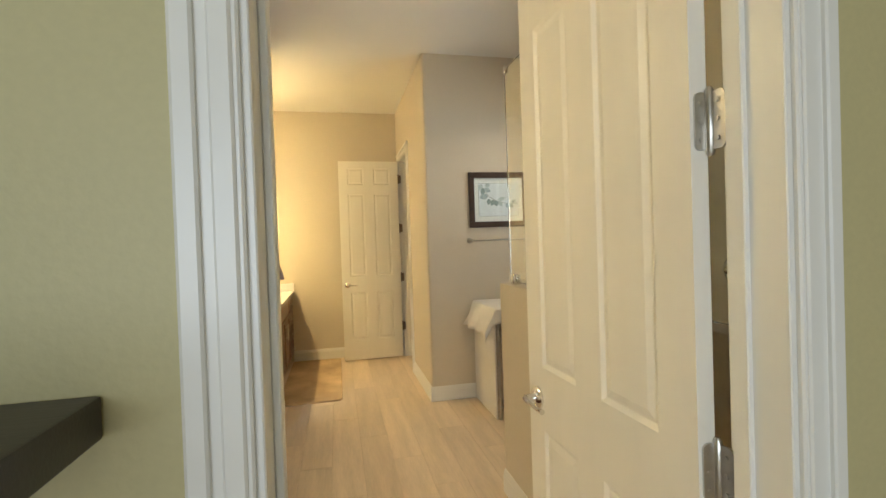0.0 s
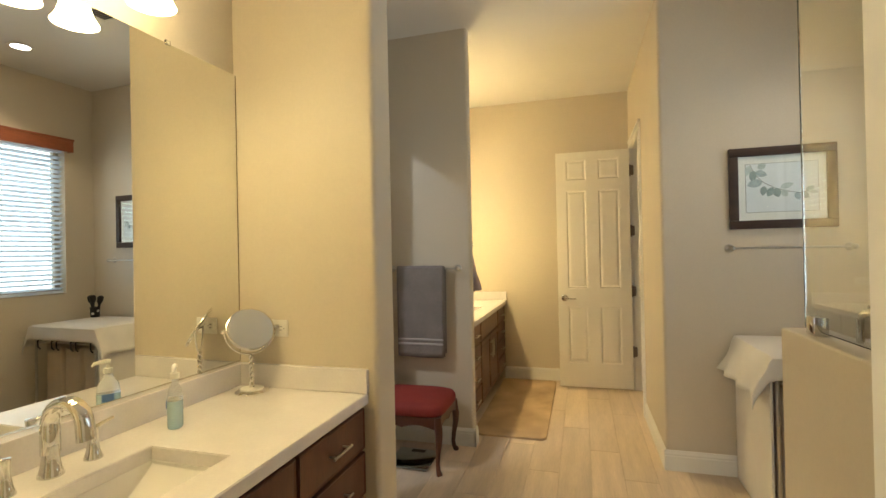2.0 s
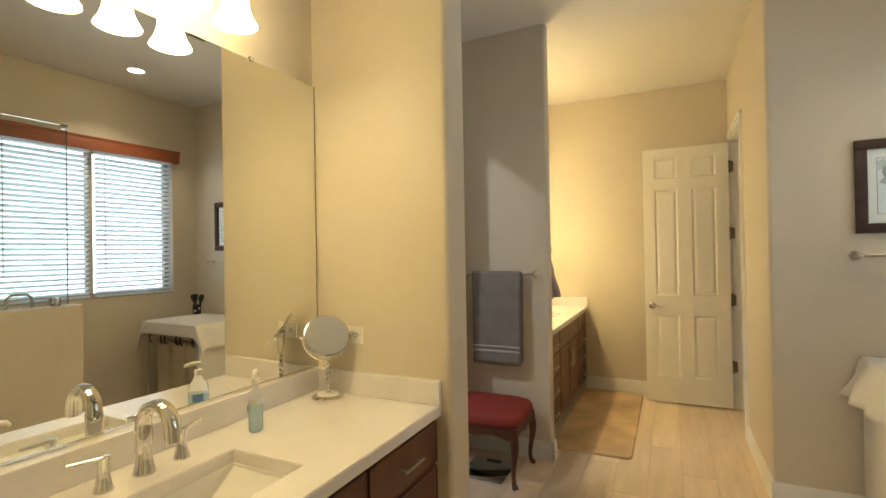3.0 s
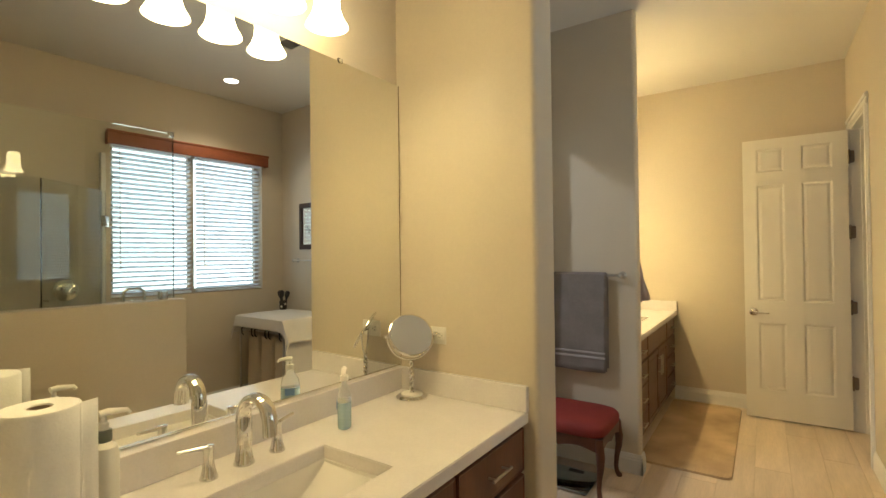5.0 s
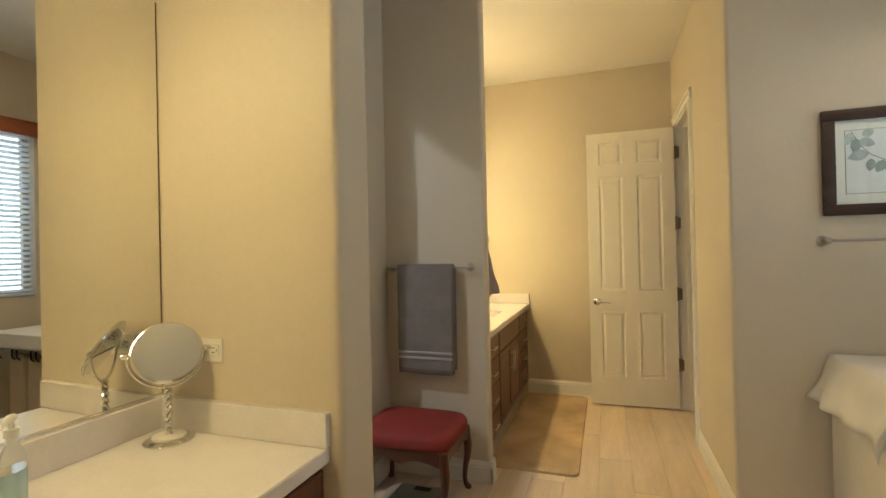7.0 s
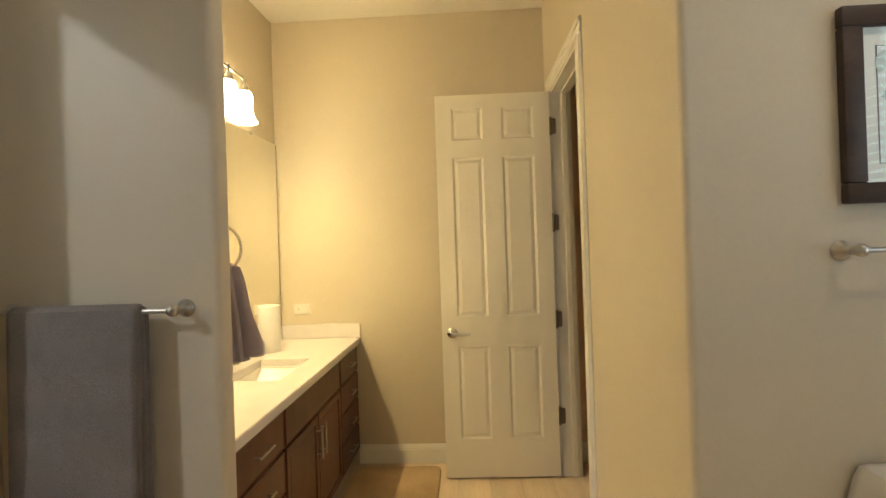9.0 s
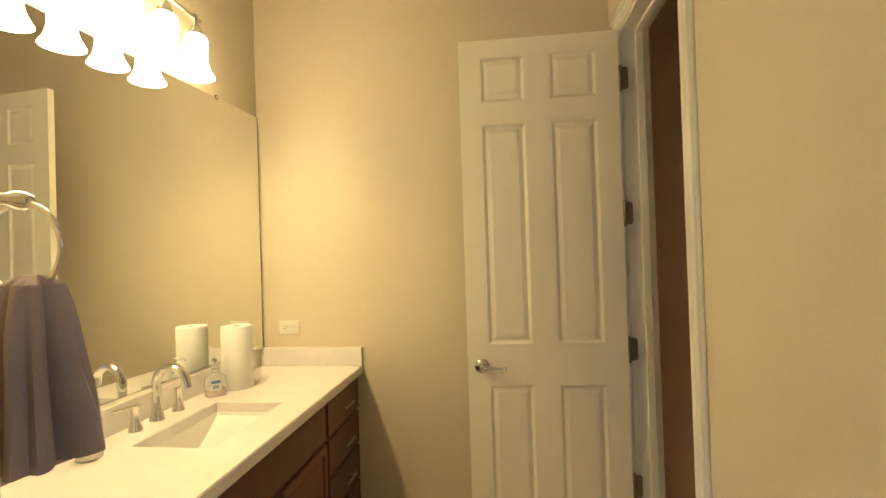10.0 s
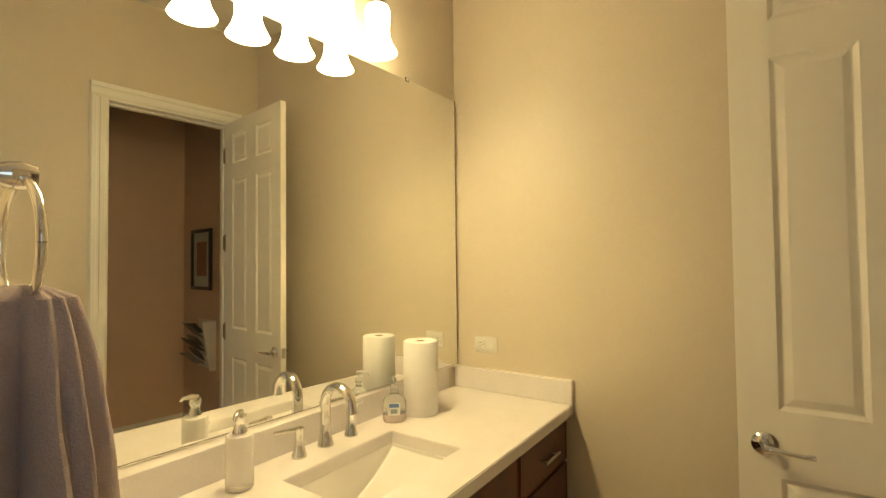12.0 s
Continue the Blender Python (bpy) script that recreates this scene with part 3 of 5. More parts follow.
def countertop(label, y0, y1, s0, s1, front=CFX, back=MX + 0.02):
    """A slab with a sink cut-out and splashes."""
    t = thing("countertop", label, "countertop")
    xs, ys = (back - 0.019, HX0, HX1, front), (y0, s0, s1, y1)
    bm = bmesh.new()
    g = [[bm.verts.new((x, y, CT1)) for y in ys] for x in xs]
    fs = []
    for i in range(3):
        for j in range(3):
            if (i, j) != (1, 1):
                fs.append(bm.faces.new((g[i][j], g[i + 1][j], g[i + 1][j + 1], g[i][j + 1])))
    r = bmesh.ops.extrude_face_region(bm, geom=fs)
    bmesh.ops.translate(bm, vec=(0, 0, CT0 - CT1), verts=[q for q in r["geom"] if isinstance(q, bmesh.types.BMVert)])
    rim = [e for e in bm.edges if all(abs(q.co.z - CT1) < 1e-5 for q in e.verts) and e.calc_face_angle(0) > 1]
    bmesh.ops.bevel(bm, geom=rim, offset=0.003, segments=2, affect="EDGES")
    part("slab", bm, QUARTZ, t)
    part("backsplash", box(back - 0.11, back, y0, y1, CT1 + 0.0005, 0.975, 0.002, 1), QUARTZ, t, smooth=False)
    part("sidesplash", box(back + 0.0005, front + 0.002, y1 - 0.02, y1 + 0.012, CT1 + 0.0005, 0.975, 0.002, 1), QUARTZ, t, smooth=False)
    return t


def sink(label, s0, s1):
    """A rectangular undermount basin: upright back and front, a floor curving down to the middle from both ends."""
    bm = bmesh.new()
    x0, x1, y0, y1 = HX0 - 0.004, HX1 + 0.004, s0 - 0.004, s1 + 0.004
    top, n, rows = CT0 - 0.001, 28, []
    for i in range(n + 1):
        v = -1 + 2 * i / n
        y = (y0 + y1) / 2 + v * (y1 - y0) / 2
        low = top - 0.012 - 0.118 * (1 - abs(v) ** 1.7)
        soft = min(0.022, (top - low) * 0.6)
        row = [(x0, top), (x0 + 0.001, low + soft), (x0 + soft * 0.35, low + soft * 0.3), (x0 + soft, low), ((x0 + x1) / 2, low - 0.003), (x1 - soft, low), (x1 - soft * 0.35, low + soft * 0.3), (x1 - 0.001, low + soft), (x1, top)]
        rows.append([bm.verts.new((x, y, z)) for x, z in row])
    for a, b in zip(rows, rows[1:]):
        for k in range(8):
            bm.faces.new((a[k], a[k + 1], b[k + 1], b[k]))
    for row, y in ((rows[0], y0), (rows[-1], y1)):
        bm.faces.new(row)
    s = thing("sink", label, "sink")
    ob = part("basin", bm, PORCELAIN, s)
    sol = ob.modifiers.new("wall", "SOLIDIFY")
    sol.thickness, sol.offset = 0.006, -1
    part("drain", lathe([(0, 0), (0.022, 0), (0.024, 0.003), (0.019, 0.005), (0, 0.005)], 20, at=((x0 + x1) / 2, (s0 + s1) / 2, top - 0.131)), CHROME, s)
    return s


def faucet(label, y, style):
    """A widespread faucet: flared spout and two flared lever handles."""
    f = thing("faucet", label, "faucet", pose(-1.152, y, CT1))
    if style == "flat":
        part("base", lathe([(0, 0), (0.030, 0), (0.030, 0.004), (0.024, 0.02), (0.020, 0.05), (0.018, 0.08), (0.0, 0.081)], 28), CHROME, f)
        pts = [(0, 0, 0.06), (0, 0, 0.13)] + arc((0.062, 0, 0.135), 0.062, 180, 12, 14) + [(0.127, 0, 0.105)]
        part("spout", tube(pts, [0.0165] * 2 + [0.0155] * 4 + [0.0155] * 11 + [0.016], 20, flat=1.5, wide=(0, 1, 0)), CHROME, f)
    else:
        part("base", lathe([(0, 0), (0.027, 0), (0.027, 0.004), (0.021, 0.02), (0.0165, 0.06), (0.015, 0.09), (0.0, 0.091)], 28), CHROME, f)
        pts = [(0, 0, 0.07), (0, 0, 0.13)] + arc((0.06, 0, 0.135), 0.06, 180, 20, 14) + [(0.122, 0, 0.12)]
        part("spout", tube(pts, [0.0135] * 6 + [0.0135] * 6 + [0.0138] * 5 + [0.015], 20, flat=1.4, wide=(0, 1, 0)), CHROME, f)
    for s in (-1, 1):
        h = part("handle", lathe([(0, 0), (0.024, 0), (0.024, 0.004), (0.018, 0.02), (0.0135, 0.05), (0.0135, 0.075), (0.0145, 0.078), (0.0145, 0.088), (0, 0.09)], 24), CHROME, f)
        h.matrix_local = pose(0.005, s * 0.108, 0)
        part("lever", tube([(0, 0, 0.083), (-0.01, s * 0.03, 0.086), (-0.02, s * 0.075, 0.089)], [0.0075, 0.0055, 0.0045], 10, flat=1.3, wide=(1, 0, 0)), CHROME, h)
    return f


def wall_mirror(label, y0, y1, z0, z1, turn=0.0, wall=MX):
    m = thing("wall_mirror", label, "mirror", pose(wall + 0.006 + 0.004, (y0 + y1) / 2, (z0 + z1) / 2, 0, 0, turn))
    w, h = (y1 - y0) / 2, (z1 - z0) / 2
    part("glass", box(-0.012, 0.003, -w, w, -h, h, 0.0015, 1), MIRROR, m, smooth=False)
    part("darkened_edge", box(0.0032, 0.0036, w - 0.0045, w - 0.0005, -h + 0.002, h - 0.002), material("worn_silvering", (0.20, 0.15, 0.09), 0.5, vary=0.2, scale=30), m, "dark worn edge of the silvering", smooth=False)
    part("bottom_channel", box(-0.003, 0.0055, -w, w, -h - 0.006, -h, 0.001, 1), CHROME, m, smooth=False)
    for yy in (-w * 0.62, w * 0.62):
        part("clip", box(-0.003, 0.007, yy - 0.011, yy + 0.011, h - 0.008, h + 0.010, 0.002, 1), GLASS, m, "clear mirror clip")
    return m


def vanity_light(label, ys, zb, watts, opal):
    """A chrome bar with four lit bell shades that open downwards."""
    cy = (ys[0] + ys[-1]) / 2
    v = thing("vanity_light", label, "wall lamp")
    zbar, x = zb + 0.245, MX + 0.12
    part("backplate", box(MX - 0.085, MX + 0.02, cy - 0.09, cy + 0.09, zbar - 0.055, zbar + 0.055, 0.006, 3), CHROME, v)
    for yy in (cy - 0.05, cy + 0.05):
        part("arm", tube([(MX + 0.018, yy, zbar - 0.02), (MX + 0.06, yy, zbar - 0.02), (x - 0.01, yy, zbar - 0.008), (x, yy, zbar)], 0.006, 10), CHROME, v)
    part("bar", tube([(x, ys[0] - 0.03, zbar), (x, ys[-1] + 0.03, zbar)], 0.008, 12), CHROME, v)
    for y in ys:
        part("socket", lathe([(0, 0.015), (0.012, 0.012), (0.012, -0.03), (0.022, -0.04), (0.030, -0.062), (0.030, -0.075), (0, -0.076)], 24, at=(x, y, zbar)), CHROME, v)
        prof = [(0.030, 0.172), (0.040, 0.165), (0.046, 0.145), (0.045, 0.12), (0.042, 0.09), (0.044, 0.06), (0.053, 0.03), (0.066, 0.008), (0.070, 0.0)]
        bm = bmesh.new()
        rings = []
        for r, z in prof + [(r - 0.004, z) for r, z in prof[::-1]]:
            rings.append([bm.verts.new((x + r * math.cos(2 * math.pi * k / 32), y + r * math.sin(2 * math.pi * k / 32), zb + z)) for k in range(32)])
        for a, b in zip(rings, rings[1:] + rings[:1]):
            for k in range(32):
                bm.faces.new((a[k], a[(k + 1) % 32], b[(k + 1) % 32], b[k]))
        part("shade", bm, opal, v, "lit frosted white bell glass shade")
        lamp("bulb", "POINT", pose(x, y, zb + 0.045), watts, WARM, radius=0.028)
    return v


vanity_cabinet("dark cherry vanity base with drawers and nickel bar pulls", ENT1 + 0.02, WING0 - 0.002, (1.12, 1.99), [(0.71, 1.12), (1.99, 2.462)])
countertop("white quartz vanity top with splash beside the wing wall", ENT1 + 0.012, WING0 - 0.001, 1.40, 1.838, -0.644, BACK1)
sink("white rectangular undermount basin in the first vanity top", 1.40, 1.838)
faucet("chrome widespread faucet with a broad arched spout", 1.624, "flat")
wall_mirror("frameless wall mirror above the first vanity", ENT1 + 0.02, 2.471, 0.983, 2.24, TILT1, MX1)
vanity_light("chrome bar lamp with four lit bell shades above the first mirror", [1.375, 1.552, 1.73, 1.907], 2.245, 2.8, OPAL_DIM)
vanity_cabinet("dark cherry vanity base with two drawer stacks and doors", PART1 + 0.002, FAR - 0.003, (4.74, 5.60), [(4.26, 4.74), (5.60, 6.045)])
countertop("white quartz vanity top with splash beside the end wall", PART1 + 0.001, FAR - 0.001, 4.975, 5.420)
sink("white rectangular undermount basin in the second vanity top", 4.975, 5.420)
faucet("chrome widespread faucet with a slim arched spout", 5.207, "slim")
wall_mirror("frameless wall mirror above the second vanity", PART1 + 0.02, 6.050, 0.983, 2.238, TILT2, MX - 0.0216)
vanity_light("chrome bar lamp with four lit bell shades above the second mirror", [4.88, 5.055, 5.23, 5.41], 2.22, 10.5, OPAL)


# ---- shower ----
sg = thing("shower_screen", "clear frameless glass screen standing on the low shower wall", "shower screen")
part("glass", box(0.835, 0.845, ENT1 + 0.004, PYE - 0.070, PZ + 0.012, 2.35, 0.0015, 1), GLASS, sg, smooth=False)
for zz, yy in ((PZ + 0.028, PYE - 0.14), (PZ + 0.028, 1.1)):
    bm = box(0.818, 0.862, yy - 0.026, yy + 0.026, PZ + 0.001, PZ + 0.056, 0.004, 2)
    part("clamp", bm, CHROME, sg, "square chrome glass clamp")
part("polished_edge", box(0.8345, 0.8455, PYE - 0.0698, PYE - 0.0675, PZ + 0.012, 2.32), material("green_glass_edge", (0.03, 0.06, 0.055), 0.15, vary=0.05), sg, "dark green polished glass edge", smooth=False)
part("top_clip", box(0.826, 0.854, PYE - 0.100, PYE - 0.063, 2.325, 2.362, 0.004, 2), CHROME, sg)
sd = thing("shower_door", "clear glass shower door swung open with chrome hinges", "shower door", pose(1.93, 2.34, 0, 0, 0, 228))
part("glass", box(0.03, 0.73, -0.005, 0.005, 0.03, 2.03, 0.0015, 1), GLASS, sd, smooth=False)
for zz in (0.32, 1.78):
    part("hinge", box(0.0, 0.075, -0.014, 0.014, zz - 0.045, zz + 0.045, 0.004, 2), CHROME, sd)
part("pull_handle", tube([(0.66, 0.006, 0.98), (0.66, 0.05, 0.98), (0.66, 0.055, 1.0), (0.66, 0.055, 1.16), (0.66, 0.05, 1.18), (0.66, 0.006, 1.18)], 0.008, 12), CHROME, sd)
structure("wall_shower_stub", box(1.945, WINX, 2.30, 2.335, 0, 2.36, 0.004), TRIM, "narrow white jamb beside the shower door")
sv = thing("shower_valve", "round chrome shower valve on the wall", "shower valve", pose(WINX, 2.07, 1.22, 0, -90, 0))
part("escutcheon", lathe([(0, 0), (0.085, 0), (0.085, 0.004), (0.07, 0.014), (0.03, 0.02), (0, 0.021)], 36), CHROME, sv)
part("knob", lathe([(0, 0.018), (0.03, 0.02), (0.028, 0.05), (0.022, 0.06), (0, 0.062)], 24), CHROME, sv)
hb = thing("shower_fixture", "arched chrome shower fitting standing behind the glass screen", "shower fitting")
part("arch", tube([(0.90, 2.105, PZ), (0.90, 2.105, PZ + 0.05)] + arc((0.90, 2.14, PZ + 0.05), 0.035, 180, 90, 5, (0, 1, 0)) + [(0.90, 2.195, PZ + 0.085)] + arc((0.90, 2.195, PZ + 0.05), 0.035, 90, 0, 5, (0, 1, 0)) + [(0.90, 2.23, PZ + 0.0)], 0.009, 12), CHROME, hb)

# ---- ceiling fittings ----
cl = thing("downlight", "round recessed downlight, lit, in the ceiling", "downlight")
part("trim_ring", lathe([(0.060, -0.001), (0.085, -0.001), (0.085, -0.005), (0.062, -0.009), (0.060, -0.001)], 36, at=(1.455, 3.17, CZ)), WHITEPLASTIC, cl)
part("lens", lathe([(0, -0.003), (0.0595, -0.003), (0.0595, -0.006), (0, -0.006)], 36, at=(1.455, 3.17, CZ)), CANGLOW, cl)
lamp("downlight_bulb", "SPOT", look((1.455, 3.17, CZ - 0.02), (1.455, 3.17, 0)), 26, (1.0, 0.86, 0.66), cone=120, radius=0.05)
cv = thing("ceiling_vent", "white slatted air vent in the ceiling", "air vent", pose(0.31, 3.05, CZ - 0.001))
for b in ((-0.17, 0.17, -0.09, -0.07), (-0.17, 0.17, 0.07, 0.09), (-0.17, -0.15, -0.07, 0.07), (0.15, 0.17, -0.07, 0.07)):
    part("frame", box(*b, -0.010, 0.0, 0.002, 1), WHITEPLASTIC, cv, smooth=False)
part("backing", box(-0.15, 0.15, -0.07, 0.07, -0.002, 0.0), BLACK, cv, smooth=False)
for k in range(7):
    s = part("slat", box(-0.15, 0.15, -0.008, 0.008, -0.001, 0.001), WHITEPLASTIC, cv, smooth=False)
    s.matrix_local = pose(0, -0.06 + 0.02 * k, -0.007, 35, 0, 0)


# ---- pictures ----
def framed_picture(label, w, h, m, rim, frame_mat, art):
    """Local x to the right, z up; it hangs on the plane y = 0 and faces -y."""
    p = thing("framed_picture", label, "picture", m)
    for b in ((-w / 2, w / 2, h / 2 - rim, h / 2), (-w / 2, w / 2, -h / 2, -h / 2 + rim), (-w / 2, -w / 2 + rim, -h / 2 + rim, h / 2 - rim), (w / 2 - rim, w / 2, -h / 2 + rim, h / 2 - rim)):
        part("frame_rail", box(b[0], b[1], -0.028, -0.002, b[2], b[3], 0.005, 2), frame_mat, p)
    part("mat_board", box(-w / 2 + rim, w / 2 - rim, -0.010, -0.006, -h / 2 + rim, h / 2 - rim), MATBOARD, p, smooth=False)
    art(p, w / 2 - rim, h / 2 - rim)
    g = part("glazing", box(-w / 2 + rim, w / 2 - rim, -0.0165, -0.0145, -h / 2 + rim, h / 2 - rim), GLASS, p, smooth=False)
    g.visible_shadow = False
    return p


def flat_leaf(bm, x, z, length, width, angle, y):
    pts = []
    n = 9
    for side in (1, -1):
        for k in range(n):
            f = k / (n - 1) if side > 0 else 1 - k / (n - 1)
            pts.append((f * length, side * width * math.sin(math.pi * f ** 0.85) ** 0.8 / 2))
    ca, sa = math.cos(radians(angle)), math.sin(radians(angle))
    vs = []
    for u, v in pts:
        q = (round(x + u * ca - v * sa, 5), y, round(z + u * sa + v * ca, 5))
        if not vs or (Vector(q) - vs[-1].co).length > 1e-4:
            vs.append(bm.verts.new(q))
    if (vs[0].co - vs[-1].co).length < 1e-4:
        bm.verts.remove(vs.pop())
    bm.faces.new(vs)


MATBOARD = material("white_mat_board", (0.80, 0.78, 0.76), 0.8, vary=0.02)
PRINT = material("pale_print_paper", (0.74, 0.755, 0.80), 0.8, vary=0.04, scale=12)
LEAFINK = [material("grey_green_ink", (0.27, 0.33, 0.34), 0.8, vary=0.25, scale=40), material("pale_green_ink", (0.47, 0.53, 0.54), 0.8, vary=0.2, scale=40), material("blue_grey_ink", (0.36, 0.42, 0.46), 0.8, vary=0.25, scale=40)]
STEMINK = material("brown_ink", (0.12, 0.11, 0.10), 0.8, vary=0.2, scale=40)
REDPRINT = material("red_brown_print", (0.34, 0.10, 0.07), 0.8, vary=0.5, scale=14, grain=0.2)


def branch_art(p, hw, hh):
    part("border_line", box(-hw * 0.83, hw * 0.83, -0.0112, -0.0102, -hh * 0.76, hh * 0.76), STEMINK, p, smooth=False)
    part("print", box(-hw * 0.82, hw * 0.82, -0.0118, -0.0113, -hh * 0.75, hh * 0.75), PRINT, p, smooth=False)
    sx, sz = hw, hh
    stem = [(-0.72, 0.72), (-0.60, 0.42), (-0.42, 0.16), (-0.15, -0.02), (0.15, -0.14), (0.40, -0.20), (0.62, -0.16)]
    bm = bmesh.new()
    for (a, b), (c, d) in zip(stem, stem[1:]):
        u = Vector((c * sx - a * sx, 0, d * sz - b * sz))
        n = Vector((-u.z, 0, u.x)).normalized() * 0.0016
        o, e = Vector((a * sx, -0.0121, b * sz)), Vector((c * sx, -0.0121, d * sz))
        bm.faces.new([bm.verts.new(q) for q in (o - n, e - n, e + n, o + n)])
    part("stem", bm, STEMINK, p, smooth=False)
    leaves = [(-0.72, 0.70, 0.075, 0.045, -110, 1), (-0.64, 0.55, 0.085, 0.05, -95, 0), (-0.60, 0.50, 0.08, 0.05, -20, 2), (-0.55, 0.62, 0.06, 0.045, 20, 1), (-0.48, 0.25, 0.06, 0.04, -120, 1),
              (-0.45, 0.20, 0.10, 0.06, 195, 2), (-0.40, 0.05, 0.07, 0.045, -100, 0), (-0.20, 0.0, 0.075, 0.05, -120, 0), (-0.15, -0.02, 0.07, 0.055, -75, 0), (-0.05, -0.02, 0.09, 0.04, 18, 1),
              (0.0, -0.08, 0.06, 0.045, -60, 1), (0.30, -0.18, 0.06, 0.04, -70, 2), (0.45, -0.2, 0.06, 0.045, -40, 0), (0.55, -0.16, 0.06, 0.04, 35, 0), (0.62, -0.16, 0.05, 0.03, -10, 1)]
    for k, (x, z, l, w, a, c) in enumerate(leaves):
        bm = bmesh.new()
        flat_leaf(bm, x * sx, z * sz, l * 0.84, w * 0.84, a, -0.0124 - 0.00012 * k)
        part("leaf", bm, LEAFINK[c], p, smooth=False)


def block_art(p, hw, hh):
    part("border_line", box(-hw * 0.60, hw * 0.60, -0.0112, -0.0102, -hh * 0.62, hh * 0.66), STEMINK, p, smooth=False)
    part("print", box(-hw * 0.585, hw * 0.585, -0.0122, -0.0113, -hh * 0.605, hh * 0.645), REDPRINT, p, smooth=False)


framed_picture("dark wood framed print of a grey-green leafy branch", 0.575, 0.50, pose(1.373, PIC, 1.793), 0.052, FRAMEWOOD, branch_art)
framed_picture("black framed red-brown print on the toilet room wall", 0.38, 0.52, pose(1.60, FAR - 0.006, 1.51), 0.03, BLACK, block_art)


# ---- towel bars, towels ----
def towel_bar(label, x0, x1, y, z):
    """A round chrome bar on two turned posts on a wall that faces -y."""
    t = thing("towel_bar", label, "towel bar")
    part("bar", tube([(x0, y - 0.062, z), (x1, y - 0.062, z)], 0.007, 12), STEEL, t)
    for x in (x0, x1):
        p = part("post", lathe([(0, 0), (0.026, 0), (0.026, 0.004), (0.02, 0.010), (0.012, 0.018), (0.010, 0.045), (0.015, 0.052), (0.017, 0.062), (0.015, 0.072), (0.008, 0.078), (0, 0.079)], 24), STEEL, t)
        p.matrix_local = pose(x, y, z, 90, 0, 0)
    return t


towel_bar("brushed nickel towel bar under the framed picture", 1.083, 1.718, PIC, 1.425)
towel_bar("brushed nickel towel bar holding the grey towel", -1.215, -0.69, PART0, 1.318)


def sheet_fold(name, x0, x1, drops, seed, mat, parent, thick=0.012, amp=0.006):
    """Terry laid over a bar: front and back hang, joined over the top."""
    yb, zb = PART0 - 0.062, 1.318
    front, back = drops
    path = [(yb - 0.022, zb - front), (yb - 0.022, zb - front * 0.7), (yb - 0.020, zb - front * 0.4), (yb - 0.018, zb - front * 0.12), (yb - 0.015, zb + 0.004), (yb, zb + 0.015), (yb + 0.015, zb + 0.004), (yb + 0.018, zb - back * 0.15), (yb + 0.020, zb - back * 0.5), (yb + 0.022, zb - back)]
    dense = []
    for (a, b), (c, d) in zip(path, path[1:]):
        for k in range(5):
            dense.append((a + (c - a) * k / 5, b + (d - b) * k / 5))
    dense.append(path[-1])
    bm = bmesh.new()
    nx = 22
    rows = []
    for y, z in dense:
        row = []
        for i in range(nx + 1):
            f = i / nx
            hang = max(0, (zb - z)) / 0.65
            wob = amp * hang * noise.noise(Vector((f * 4 + seed, z * 3, seed)))
            row.append(bm.verts.new((x0 + (x1 - x0) * f + 0.012 * hang * (0.5 - f), y + (wob if y > yb else wob - 0.002 * hang), z + 0.004 * hang * math.sin(f * 5 + seed))))
        rows.append(row)
    for a, b in zip(rows, rows[1:]):
        for i in range(nx):
            bm.faces.new((a[i], a[i + 1], b[i + 1], b[i]))
    ob = part(name, bm, mat, parent)
    s = ob.modifiers.new("thick", "SOLIDIFY")
    s.thickness, s.offset = thick, 0
    return ob


bt = thing("bath_towel", "grey terry towel with pale woven bands over the bar", "towel")
sheet_fold("cloth", -1.150, -0.785, (0.655, 0.60), 1.7, GREYTOWEL, bt, 0.014)
sheet_fold("cloth", -1.140, -0.776, (0.64, 0.625), 5.2, GREYTOWEL, bt, 0.004, 0.003).location = (0, 0.006, -0.004)
for z in (0.755, 0.788):
    part("band", box(-1.146, -0.790, PART0 - 0.062 - 0.0385, PART0 - 0.062 - 0.026, z, z + 0.013, 0.002, 1), GREYBAND, bt, "pale grey woven band")

RX0, RY0, RZ0 = -0.700, PART1 + 0.118, 1.490
tr = thing("towel_ring", "chrome towel ring on the partition wall", "towel ring")
p = part("mount", lathe([(0, 0), (0.026, 0), (0.026, 0.005), (0.014, 0.016), (0.010, 0.09), (0.016, 0.104), (0.018, 0.118), (0.014, 0.132), (0, 0.134)], 24), CHROME, tr)
p.matrix_local = pose(RX0, PART1, RZ0 + 0.082, -90, 0, 0)
part("ring", tube(arc((RX0, RY0, RZ0), 0.078, 0, 360, 40), 0.0055, 10), CHROME, tr)

ht = thing("hand_towel", "grey terry hand towel gathered through the ring", "towel")
bm = bmesh.new()
rings, segs, zt = [], 96, RZ0 - 0.078
